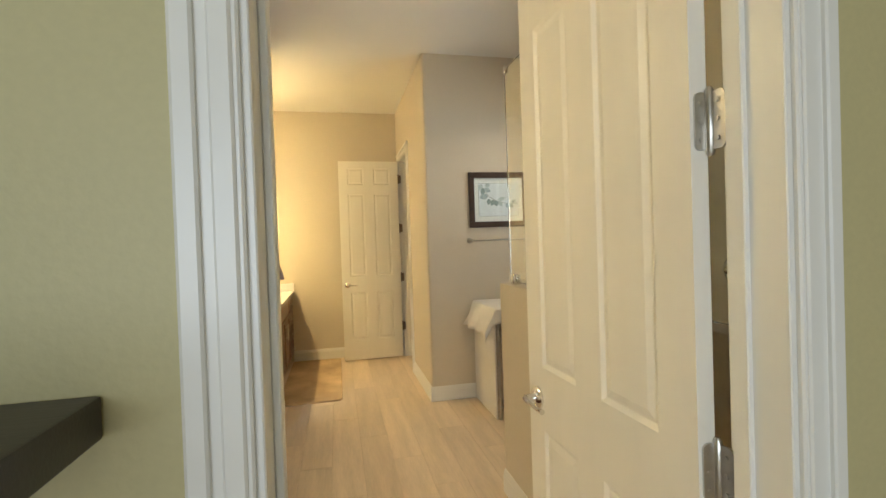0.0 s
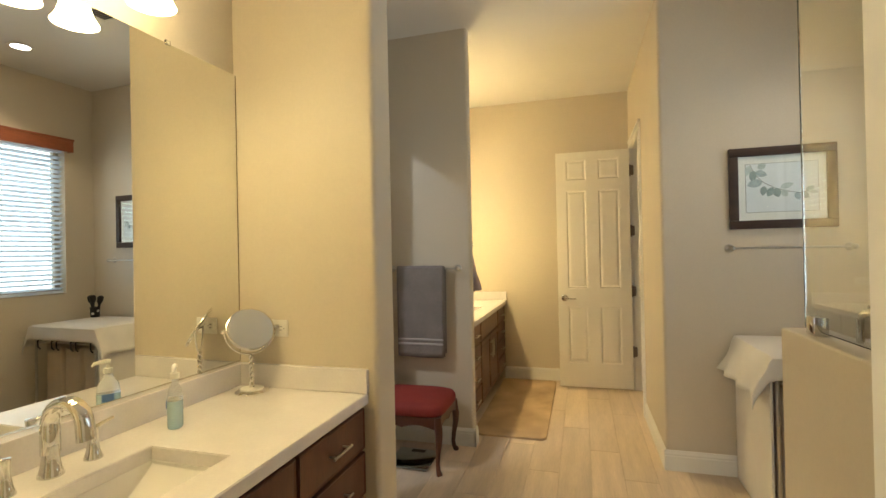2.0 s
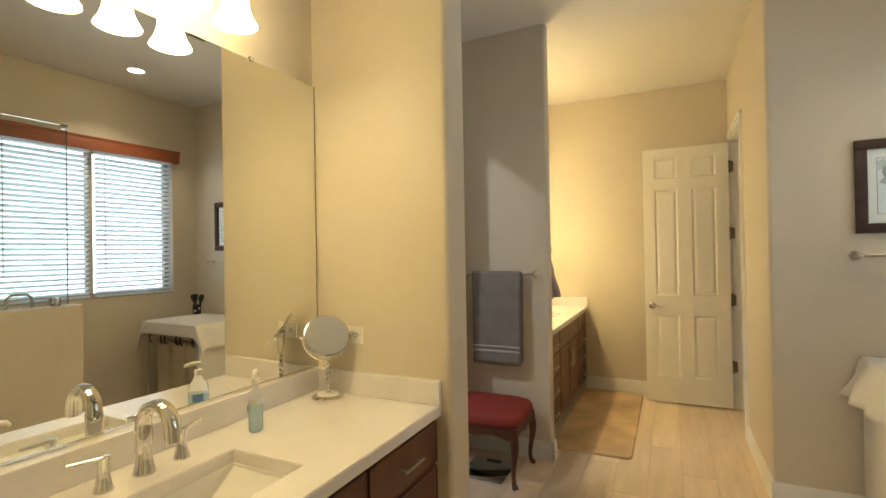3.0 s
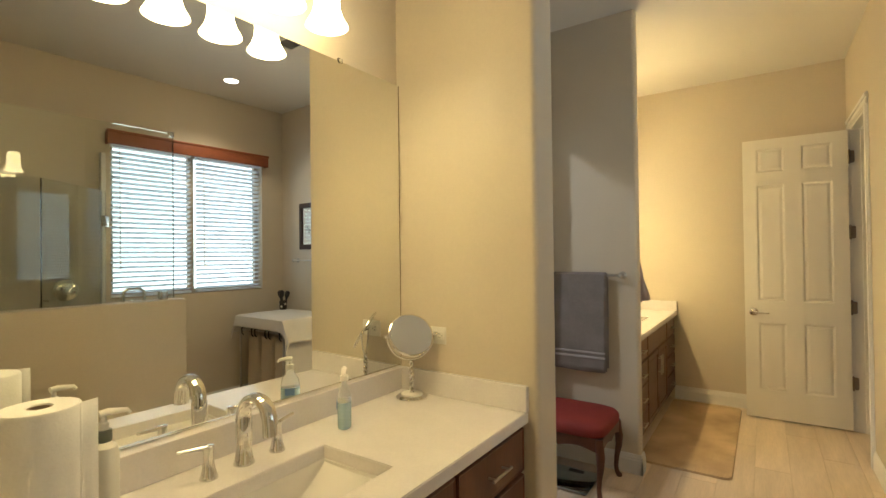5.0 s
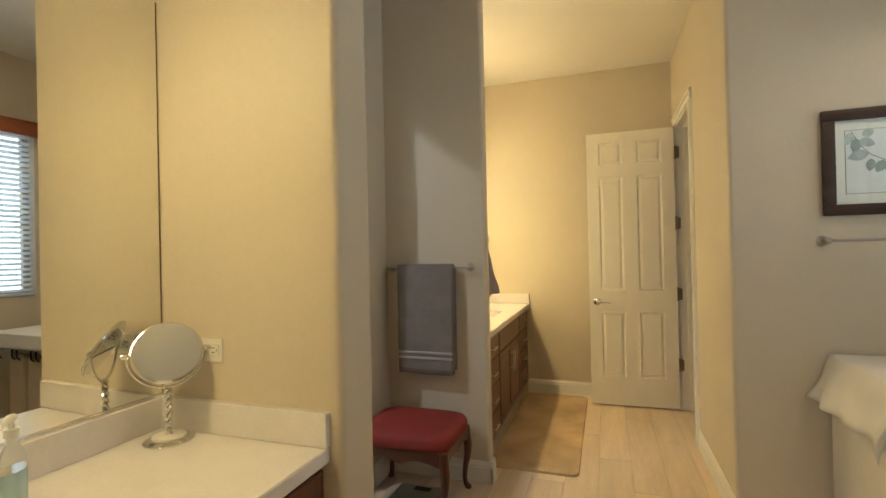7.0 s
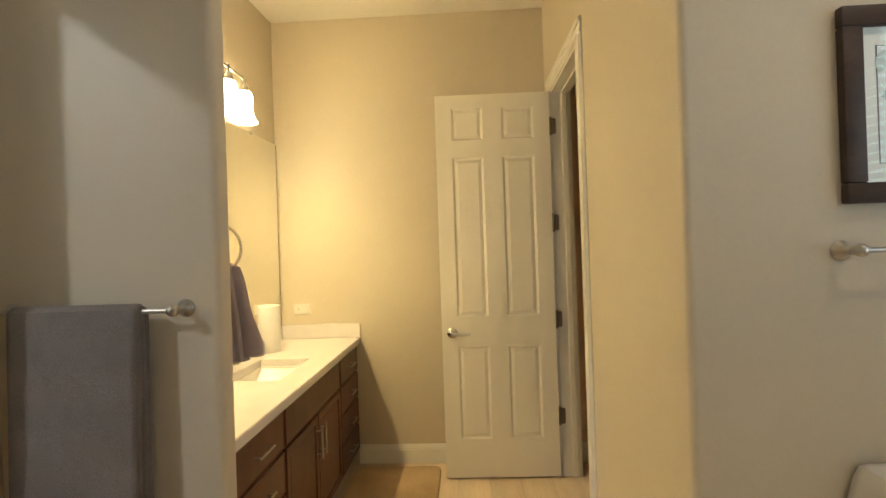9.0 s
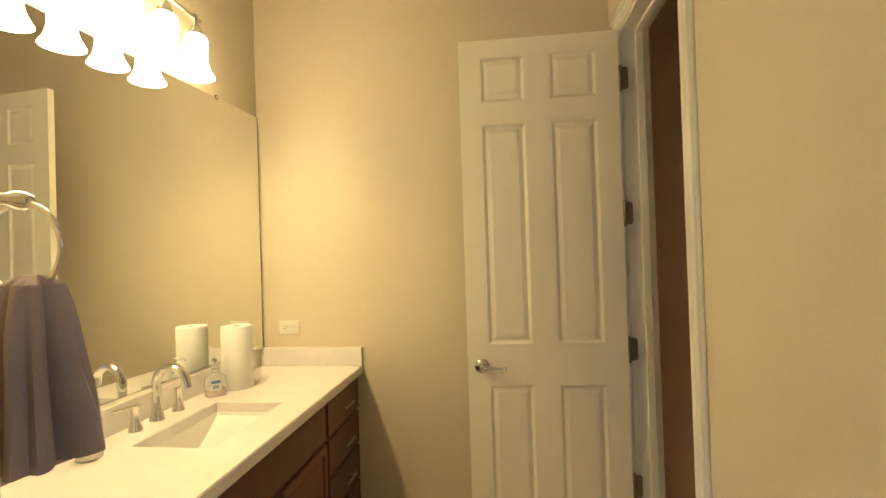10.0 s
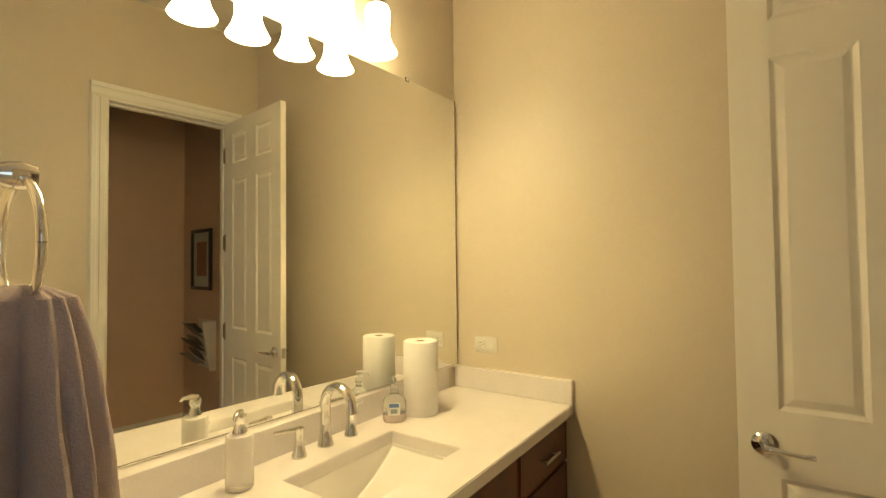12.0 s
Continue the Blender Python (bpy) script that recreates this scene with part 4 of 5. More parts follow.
for k in range(22):
    f = k / 21
    z = zt + 0.03 - 0.335 * f
    wx, wy = 0.042 + 0.056 * f ** 0.7, 0.040 + 0.056 * f ** 0.6
    if k == 0:
        wx, wy = 0.022, 0.016
    ring = []
    for j in range(segs):
        a = 2 * math.pi * j / segs
        valley = sum(d * math.exp(-(((a - c + math.pi) % (2 * math.pi) - math.pi) / w) ** 2) for c, w, d in ((4.75, 0.16, 0.6), (5.35, 0.13, 0.5), (5.95, 0.16, 0.6), (0.35, 0.14, 0.5), (1.0, 0.2, 0.5), (4.1, 0.2, 0.5), (2.4, 0.25, 0.4)))
        ripple = 1 - 0.62 * valley * min(1, 0.55 + f) + (0.06 + 0.10 * f) * math.sin(a * 5 + 2.2 * noise.noise(Vector((f * 1.5, math.cos(a), 3.1)))) + 0.07 * noise.noise(Vector((math.cos(a) * 2, math.sin(a) * 2, f * 3)))
        ring.append(bm.verts.new((RX0 + 0.018 + wx * ripple * math.cos(a) + 0.012 * f, RY0 + wy * ripple * math.sin(a), z + 0.030 * f ** 3 * math.cos(a + 0.3) + 0.008 * f * math.sin(a * 3))))
    rings.append(ring)
for a, b in zip(rings, rings[1:]):
    for j in range(segs):
        bm.faces.new((a[j], a[(j + 1) % segs], b[(j + 1) % segs], b[j]))
bm.faces.new(rings[0])
bm.faces.new(rings[-1][::-1])
part("cloth", bm, MAUVETOWEL, ht)

# ---- stool and scale ----
st = thing("vanity_stool", "red upholstered wooden stool with curved cabriole legs", "stool", pose(-0.965, 3.835, 0) @ Matrix.Diagonal((1, 1, 1.035, 1)))
SW, SD = 0.276, 0.232
bm = bmesh.new()
rings = []
for f, z in ((0.97, 0.362), (1.0, 0.372), (1.01, 0.39), (1.0, 0.412), (0.95, 0.43), (0.82, 0.443), (0.55, 0.45), (0.2, 0.452)):
    ring = []
    for k in range(48):
        a = 2 * math.pi * k / 48
        c, s = math.cos(a), math.sin(a)
        e = 0.36
        ring.append(bm.verts.new((SW * f * math.copysign(abs(c) ** e, c), SD * f * math.copysign(abs(s) ** e, s), z)))
    rings.append(ring)
for a, b in zip(rings, rings[1:]):
    for k in range(48):
        bm.faces.new((a[k], a[(k + 1) % 48], b[(k + 1) % 48], b[k]))
bm.faces.new(rings[0][::-1])
bm.faces.new(rings[-1])
part("seat", bm, REDCLOTH, st, "red woven upholstered seat pad")


def apron(length, along):
    """A rail with a scalloped lower edge."""
    bm = bmesh.new()
    n = 24
    ring = []
    for side in (-0.009, 0.009):
        top = [(-length / 2 + length * k / n, 0.36) for k in range(n + 1)]
        bot = [(x, 0.288 + 0.020 * abs(math.sin(2.2 * math.pi * (x / length))) * (1 if abs(x) < length * 0.42 else 0.2)) for x, _ in top][::-1]
        ring.append([bm.verts.new((x, side, z) if along == "x" else (side, x, z)) for x, z in top + bot])
    for k in range(len(ring[0])):
        j = (k + 1) % len(ring[0])
        bm.faces.new((ring[0][k], ring[0][j], ring[1][j], ring[1][k]))
    for k in range(n):
        for r in ring:
            bm.faces.new((r[k], r[k + 1], r[2 * n - k], r[2 * n + 1 - k]))
    return bm


for s in (-1, 1):
    a = part("apron", apron(2 * SW - 0.07, "x"), STOOLWOOD, st, smooth=False)
    a.matrix_local = pose(0, s * (SD - 0.022), 0)
    a = part("apron", apron(2 * SD - 0.07, "y"), STOOLWOOD, st, smooth=False)
    a.matrix_local = pose(s * (SW - 0.022), 0, 0)
    for q in (-1, 1):
        pts = [(0, 0.36), (0.002, 0.31), (0.012, 0.26), (0.010, 0.20), (-0.004, 0.13), (-0.010, 0.07), (-0.004, 0.03), (0.010, 0.008), (0.014, 0.0)]
        path = [((SW - 0.03) * s + s * d * 0.8, (SD - 0.03) * q + q * d * 0.8, z) for d, z in pts]
        part("leg", tube(path, [0.024, 0.027, 0.026, 0.021, 0.016, 0.014, 0.015, 0.019, 0.017], 14), STOOLWOOD, st)

bs = thing("bathroom_scale", "clear glass bathroom scale with a dark edge on the floor", "scale", pose(-0.95, 3.80, 0))
part("platform", box(-0.15, 0.15, -0.15, 0.15, 0.018, 0.026, 0.003, 2), GLASS, bs)
part("base", box(-0.145, 0.145, -0.145, 0.145, 0.010, 0.0175, 0.002, 1), material("grey_scale_base", (0.46, 0.48, 0.48), 0.4, vary=0.1), bs)
part("display", box(-0.05, 0.05, 0.085, 0.125, 0.0262, 0.0285, 0.001, 1), BLACK, bs)
for x in (-0.12, 0.12):
    for y in (-0.12, 0.12):
        part("foot", lathe([(0, 0), (0.016, 0), (0.016, 0.0099), (0, 0.0099)], 14, at=(x, y, 0)), BLACK, bs)

# ---- rug ----
bm = bmesh.new()
x0, x1, y0, y1, r = -0.665, -0.09, 4.345, 5.98, 0.05
outline = []
for cx, cy, a0 in ((x1 - r, y1 - r, 0), (x0 + r, y1 - r, 90), (x0 + r, y0 + r, 180), (x1 - r, y0 + r, 270)):
    for k in range(7):
        a = radians(a0 + 15 * k)
        outline.append((cx + r * math.cos(a), cy + r * math.sin(a)))
rings = []
for inset, z in ((0.0, 0.0), (-0.002, 0.008), (0.004, 0.014), (0.02, 0.017)):
    mx, my = (x0 + x1) / 2, (y0 + y1) / 2
    rings.append([bm.verts.new((x + math.copysign(inset, mx - x), y + math.copysign(inset, my - y), z)) for x, y in outline])
n = len(outline)
for a, b in zip(rings, rings[1:]):
    for k in range(n):
        bm.faces.new((a[k], a[(k + 1) % n], b[(k + 1) % n], b[k]))
bm.faces.new(rings[-1])
bm.faces.new(rings[0][::-1])
solid("bath_rug", bm, RUGPILE, "long tan plush bath rug in front of the vanity", "rug", True)

# ---- laundry sorter with cloth ----
SX0, SX1, SY0, SY1, SZ = 1.125, 1.86, 3.475, 4.02, 0.865
so = thing("laundry_sorter", "metal laundry sorter with beige canvas bags on black hooks", "laundry sorter")
for x in (SX0, SX1):
    for y in (SY0, SY1):
        part("post", tube([(x, y, 0.0), (x, y, SZ)], 0.011, 12), STEEL, so)
for y in (SY0, SY1):
    part("rail", tube([(SX0, y, SZ - 0.118), (SX1, y, SZ - 0.118)], 0.008, 10), STEEL, so)
    part("rail", tube([(SX0, y, 0.10), (SX1, y, 0.10)], 0.008, 10), STEEL, so)
for x in (SX0, SX1):
    part("rail", tube([(x, SY0, SZ - 0.03), (x, SY1, SZ - 0.03)], 0.008, 10), STEEL, so)
    part("rail", tube([(x, SY0, 0.10), (x, SY1, 0.10)], 0.008, 10), STEEL, so)
part("top_board", box(SX0 - 0.02, SX1 + 0.02, SY0 - 0.02, SY1 + 0.02, SZ, SZ + 0.018, 0.003, 1), WHITEPLASTIC, so, smooth=False)
part("side_panel", box(SX0 - 0.034, SX0 - 0.020, SY0 + 0.0, SY1 + 0.02, 0.004, SZ - 0.04, 0.003, 1), LINEN, so, "white side panel standing against the frame", smooth=False)
nb = 3
bw = (SX1 - SX0 - 0.03) / nb
for k in range(nb):
    a = SX0 + 0.015 + bw * k
    bm = bmesh.new()
    rows = []
    for j in range(9):
        f = j / 8
        z = SZ - 0.15 - f * 0.57
        row = []
        for i in range(40):
            t = 2 * math.pi * i / 40
            c, s = math.cos(t), math.sin(t)
            ex = 0.3
            bulge = 1 - 0.06 * (1 - f) * abs(math.sin(3 * t)) + 0.04 * noise.noise(Vector((c * 2 + k, s * 2, f * 3)))
            sag = 0.045 * (1 - f) * (1 - abs(c)) * (0.6 + 0.4 * math.sin(k * 2.1))
            row.append(bm.verts.new((a + bw / 2 + (bw / 2 - 0.006) * bulge * math.copysign(abs(c) ** ex, c), (SY0 + SY1) / 2 + 0.225 * bulge * math.copysign(abs(s) ** ex, s), z - sag)))
        rows.append(row)
    for p0, p1 in zip(rows, rows[1:]):
        for i in range(40):
            bm.faces.new((p0[i], p0[(i + 1) % 40], p1[(i + 1) % 40], p1[i]))
    bm.faces.new(rows[-1][::-1])
    bag = part("bag", bm, CANVAS, so, "beige canvas laundry bag")
    bag.modifiers.new("thick", "SOLIDIFY").thickness = 0.003
    for hx in (a + 0.03, a + bw - 0.03):
        part("hook", tube([(hx, SY0 + 0.006, SZ - 0.185), (hx, SY0 - 0.012, SZ - 0.165), (hx, SY0 - 0.014, SZ - 0.13)] + arc((hx, SY0, SZ - 0.118), 0.014, 200, 10, 8, (0, 1, 0)), 0.006, 8), BLACK, so, "black plastic hook")

# the cloth: a flat top and drops along three sides, with hanging corner points
bm = bmesh.new()
nx, ny = 46, 34
ov = 0.20
ztop = SZ + 0.021
X0, X1, Y0 = SX0 - 0.026, SX1 + 0.026, SY0 - 0.026
verts = {}
for i in range(nx + 1):
    for j in range(ny + 1):
        u = X0 - ov * 1.05 + (X1 - X0 + ov * 2) * i / nx
        v = Y0 - 0.115 + (SY1 + 0.03 - Y0 + 0.115) * j / ny
        ox, oy = max(0, X0 - u, u - X1), max(0, Y0 - v)
        sx = -1 if u < X0 else 1
        x, y, z = min(max(u, X0), X1), max(v, Y0), ztop
        drop = math.hypot(ox, oy * 0.9) if ox and oy else max(ox, oy)
        if drop:
            flare = 0.42 + 0.12 * noise.noise(Vector((u * 9, v * 9, 1.0)))
            if ox:
                x += sx * (flare * ox + (0.010 if ox > 0.01 else ox))
            if oy:
                y -= 0.06 * oy + min(oy, 0.008)
            fold = 0.012 * math.sin(v * 26 + 1.2) * min(1, ox / 0.1) if ox else 0.004 * math.sin(u * 19) * min(1, oy / 0.06)
            if ox:
                x += sx * fold
            else:
                y -= abs(fold)
            z -= drop * (1.0 if not (ox and oy) else 1.18)
        else:
            z += 0.0015 * noise.noise(Vector((u * 6, v * 6, 0)))
        verts[i, j] = bm.verts.new((x, y, z))
for i in range(nx):
    for j in range(ny):
        bm.faces.new((verts[i, j], verts[i + 1, j], verts[i + 1, j + 1], verts[i, j + 1]))
cloth = solid("table_cloth", bm, LINEN, "white linen cloth draped over the laundry sorter", "cloth", True)
cloth.modifiers.new("thick", "SOLIDIFY").thickness = 0.003
ZC = ztop + 0.003

bh = thing("brush_holder", "black and white patterned cup holding dark brushes", "brush holder", pose(1.835, 3.955, ZC))
part("cup", lathe([(0, 0), (0.036, 0), (0.039, 0.01), (0.041, 0.09), (0.043, 0.095), (0.039, 0.095), (0.036, 0.012), (0, 0.012)], 28), BLACK, bh)
for k in range(6):
    a = 60 * k
    s = part("spot", lathe([(0, 0), (0.013, 0.0), (0.010, 0.003), (0, 0.004)], 14), WHITEPLASTIC, bh, "white spot on the cup")
    s.matrix_local = pose(0.0405 * math.cos(radians(a)), 0.0405 * math.sin(radians(a)), 0.035 + 0.025 * (k % 2), 0, 90, a)
for dx, dy, lean in ((0.012, 0.0, 14), (-0.014, 0.008, -16), (0.0, -0.01, 4)):
    s = part("brush", tube([(0, 0, 0.014), (0, 0, 0.09), (0, 0, 0.13), (0, 0, 0.155), (0, 0, 0.195), (0, 0, 0.21)], [0.006, 0.007, 0.009, 0.018, 0.020, 0.010], 12, flat=1.5, wide=(0, 1, 0)), BLACK, bh)
    s.matrix_local = pose(dx, dy, 0, 0, lean, 0)


# ---- things on the vanities ----
def paper_roll(label, x, y, holder=True, flap=0):
    t = thing("paper_towel_roll", label, "paper towel", pose(x, y, CT1 + 0.001))
    z0 = 0.028 if flap else 0.02 if holder else 0.0
    part("roll", lathe([(0.020, z0 + 0.004), (0.064, z0), (0.067, z0 + 0.004), (0.0675, z0 + 0.14), (0.067, z0 + 0.276), (0.064, z0 + 0.28), (0.022, z0 + 0.28), (0.020, z0 + 0.276), (0.020, z0 + 0.004)], 40), PAPER, t)
    part("core", lathe([(0.0155, z0 + 0.002), (0.0198, z0 + 0.002), (0.0198, z0 + 0.278), (0.0155, z0 + 0.278), (0.0155, z0 + 0.002)], 24), material("card_core", (0.30, 0.22, 0.14), 0.9, vary=0.1), t)
    if holder:
        part("stand", lathe([(0, 0), (0.072, 0), (0.074, 0.006), (0.070, 0.018), (0, 0.019)], 32), WHITEPLASTIC, t)
    if flap:
        bm = bmesh.new()
        cols = [[bm.verts.new((0.0678 * math.cos(0.9 + a) if a < 0.2 else 0.0678 * math.cos(1.1) + (a - 0.2) * 0.03 * flap * -1, 0.0678 * math.sin(0.9 + a) if a < 0.2 else 0.0678 * math.sin(1.1) + (a - 0.2) * 0.10, z)) for z in (z0 + 0.002, z0 + 0.1, z0 + 0.2, z0 + 0.279)] for a in (0.0, 0.1, 0.2, 0.35, 0.5)]
        for p0, p1 in zip(cols, cols[1:]):
            for k in range(3):
                bm.faces.new((p0[k], p1[k], p1[k + 1], p0[k + 1]))
        f = part("loose_sheet", bm, PAPER, t)
        f.modifiers.new("thick", "SOLIDIFY").thickness = 0.0006
    return t


def pump(parent, z, mat, reach=0.04, scale=1.0, turn=0):
    p = part("pump", lathe([(0, z), (0.014 * scale, z), (0.014 * scale, z + 0.016), (0.006, z + 0.018), (0.0045, z + 0.034), (0, z + 0.034)], 18), mat, parent)
    n = part("nozzle", tube([(-0.008, 0, z + 0.036), (0.01, 0, z + 0.038), (reach, 0, z + 0.034), (reach + 0.006, 0, z + 0.026)], [0.008, 0.008, 0.0055, 0.004], 10), mat, p)
    n.matrix_local = pose(0, 0, 0, 0, 0, turn)
    return p




def milky(name, colour, clear, rough):
    """A clear plastic filled with a liquid that scatters part of the light."""
    m = material(name, colour, rough, vary=0.02)
    b = m.node_tree.nodes["Principled BSDF"]
    b.inputs["Transmission Weight"].default_value, b.inputs["IOR"].default_value = clear, 1.15
    return m


BLUESOAP = milky("blue_soap", (0.66, 0.86, 0.90), 0.6, 0.08)
CLEAR = milky("clear_bottle_plastic", (0.93, 0.95, 0.95), 0.8, 0.05)
LABELBLUE = material("blue_label", (0.10, 0.20, 0.45), 0.4, vary=0.1)
LABELWHITE = material("white_label", (0.75, 0.76, 0.76), 0.4, vary=0.03)
PINKSOAP = milky("pink_soap", (0.93, 0.82, 0.76), 0.5, 0.1)
GREYGREEN = material("grey_green_plastic", (0.16, 0.17, 0.13), 0.4, vary=0.05)


def oval_bottle(profile, sx, sy):
    bm = lathe(profile, 32)
    bmesh.ops.scale(bm, vec=(sx, sy, 1), verts=bm.verts[:])
    return bm


hs = thing("soap_bottle", "clear pump bottle half full of blue hand soap", "soap bottle", pose(-1.118, 1.986, CT1 + 0.001, 0, 0, -50) @ Matrix.Diagonal((1, 1, 1.07, 1)))
part("bottle", oval_bottle([(0, 0.0852), (0.036, 0.0852), (0.036, 0.09), (0.031, 0.115), (0.016, 0.135), (0.013, 0.15), (0.0, 0.151)], 1.0, 0.66), CLEAR, hs)
part("soap", oval_bottle([(0, 0), (0.034, 0.0), (0.036, 0.006), (0.036, 0.085), (0.0, 0.085)], 1.0, 0.66), BLUESOAP, hs, "blue liquid soap")
part("label_mark", box(-0.018, 0.018, -0.0252, -0.0246, 0.06, 0.085, 0.0003, 1), LABELBLUE, hs, smooth=False)
part("label_mark", box(-0.016, 0.016, -0.0252, -0.0246, 0.04, 0.05, 0.0003, 1), LABELWHITE, hs, smooth=False)
pump(hs, 0.15, WHITEPLASTIC, 0.04, 1.0, 0)

lb = thing("lotion_bottle", "white pump bottle of lotion with a dark collar", "lotion bottle", pose(-1.12, 1.262, CT1 + 0.001))
part("bottle", oval_bottle([(0, 0), (0.036, 0), (0.038, 0.006), (0.038, 0.16), (0.032, 0.18), (0.015, 0.19), (0, 0.191)], 1.0, 0.75), WHITEPLASTIC, lb)
part("label_mark", box(-0.02, 0.02, -0.0291, -0.0284, 0.05, 0.12, 0.0003, 1), LEAFINK[0], lb, smooth=False)
part("collar", lathe([(0, 0.19), (0.016, 0.19), (0.016, 0.215), (0, 0.216)], 20), GREYGREEN, lb)
pump(lb, 0.215, WHITEPLASTIC, 0.045, 0.7, 80)
paper_roll("white paper towel roll with a loose sheet on its stand", -1.075, 1.138, True, 1)

mm = thing("makeup_mirror", "round chrome makeup mirror on a twisted stem", "makeup mirror", pose(-1.125, 2.375, CT1 + 0.001))
part("base", lathe([(0, 0), (0.066, 0), (0.067, 0.005), (0.058, 0.012), (0.050, 0.014), (0, 0.017)], 36), CHROME, mm)
part("base_cap", lathe([(0, 0.0165), (0.040, 0.0145), (0.046, 0.0148), (0.044, 0.019), (0, 0.022)], 32), WHITEPLASTIC, mm, "white cap on the base")
bm = bmesh.new()
for ph in (0, math.pi):
    tube([(0.0055 * math.cos(ph + k * 0.75), 0.0055 * math.sin(ph + k * 0.75), 0.014 + k * 0.005) for k in range(29)], 0.0058, 8, bm)
part("stem", bm, CHROME, mm)
yk = pose(0, 0, 0.260, 0, 0, 52)
p = part("yoke", tube(arc((0, 0, 0), 0.101, 180, 360, 28), 0.0042, 10), CHROME, mm)
p.matrix_local = yk
bm = lathe([(0, 0.005), (0.088, 0.005), (0.094, 0.003), (0.0955, 0.0), (0.094, -0.003), (0.088, -0.005), (0, -0.005)], 48)
hd = part("rim", bm, CHROME, mm)
hd.matrix_local = yk @ pose(0, 0, 0, 58, 0, 0)
part("looking_glass", lathe([(0, 0.0052), (0.0875, 0.0052), (0.0875, 0.0062), (0, 0.0062)], 48), MIRROR, hd)
part("looking_glass", lathe([(0, -0.0052), (0.0875, -0.0052), (0.0875, -0.0062), (0, -0.0062)], 48), MIRROR, hd)
for s in (-1, 1):
    q = part("pivot_knob", lathe([(0, -0.012), (0.007, -0.010), (0.009, 0), (0.007, 0.010), (0, 0.012)], 16), CHROME, mm)
    q.matrix_local = yk @ pose(s * 0.104, 0, 0, 0, 90, 0)


def outlet(label, x, z, y, gang, turn=0):
    """A horizontal wall plate on a wall that faces -y."""
    o = thing("wall_outlet", label, "outlet", pose(x, y, z))
    w, h = (0.115, 0.072)
    part("plate", box(-w / 2, w / 2, -0.006, 0, -h / 2, h / 2, 0.002, 2), WHITEPLASTIC, o)
    for s in (-1, 1):
        if gang == "switch" and s > 0:
            part("rocker", box(0.008, 0.044, -0.010, -0.006, -0.018, 0.018, 0.002, 1), WHITEPLASTIC, o)
            continue
        part("socket_face", box(s * 0.026 - 0.020, s * 0.026 + 0.020, -0.0085, -0.006, -0.017, 0.017, 0.003, 2), WHITEPLASTIC, o)
        for q in (-1, 1):
            part("slot", box(s * 0.026 - 0.006, s * 0.026 + 0.006, -0.0088, -0.0084, q * 0.007 - 0.0012, q * 0.007 + 0.0012), BLACK, o, smooth=False)
        part("slot", box(s * 0.026 + 0.011, s * 0.026 + 0.015, -0.0088, -0.0084, -0.002, 0.002), BLACK, o, smooth=False)
    return o


outlet("white outlet plate behind the makeup mirror", -1.07, 1.13, WING0, "double")
outlet("white outlet and switch plate above the second vanity", -1.035, 1.085, FAR, "switch")

paper_roll("white paper towel roll standing by the mirror", -1.09, 5.635, False)
fs = thing("soap_bottle", "small clear pump bottle of pink foam soap", "soap bottle", pose(-1.115, 5.505, CT1 + 0.001, 0, 0, 38))
part("bottle", oval_bottle([(0, 0.0302), (0.0435, 0.0302), (0.0440, 0.05), (0.0425, 0.072), (0.034, 0.088), (0.018, 0.098), (0.015, 0.115), (0, 0.116)], 1.0, 0.72), CLEAR, fs)
part("soap", oval_bottle([(0, 0), (0.039, 0), (0.042, 0.008), (0.0435, 0.03), (0, 0.03)], 1.0, 0.72), PINKSOAP, fs, "pink liquid soap")
part("label", box(-0.022, 0.022, -0.0332, -0.0318, 0.03, 0.075, 0.0004, 1), LABELWHITE, fs, smooth=False)
part("label_mark", box(-0.018, 0.018, -0.0338, -0.0333, 0.058, 0.072, 0.0003, 1), LABELBLUE, fs, smooth=False)
part("label_mark", box(-0.012, 0.012, -0.0338, -0.0333, 0.036, 0.052, 0.0003, 1), LEAFINK[0], fs, smooth=False)
pump(fs, 0.115, CLEAR, 0.035, 1.1, 100)
sp = thing("soap_dispenser", "white ceramic soap dispenser with chrome pump", "soap dispenser", pose(-1.118, 4.885, CT1 + 0.001))
part("body", lathe([(0, 0), (0.033, 0), (0.035, 0.003), (0.035, 0.135), (0.032, 0.139), (0, 0.14)], 36), PORCELAIN, sp)
part("base_band", lathe([(0.0352, 0.008), (0.0356, 0.008), (0.0356, 0.016), (0.0352, 0.016), (0.0352, 0.008)], 36), STEEL, sp)
part("collar", lathe([(0, 0.139), (0.016, 0.139), (0.019, 0.144), (0.015, 0.156), (0.012, 0.166), (0.017, 0.178), (0.016, 0.19), (0, 0.194)], 24), CHROME, sp)
pump(sp, 0.158, CHROME, 0.034, 0.9, -50)

# ---- toilet room rack ----
mr = thing("magazine_rack", "white wall rack with folded dark papers", "magazine rack", pose(1.51, FAR - 0.006, 0.60))
part("back_panel", box(-0.15, 0.15, -0.012, 0, 0, 0.40, 0.003, 1), WHITEPLASTIC, mr)
bm = box(-0.162, -0.150, -0.115, 0, 0.0, 0.40, 0.003, 1)
for v in bm.verts:
    if v.co.y < -0.06:
        v.co.y *= 0.45 + 0.55 * v.co.z / 0.40
part("side_panel", bm, WHITEPLASTIC, mr, smooth=False)
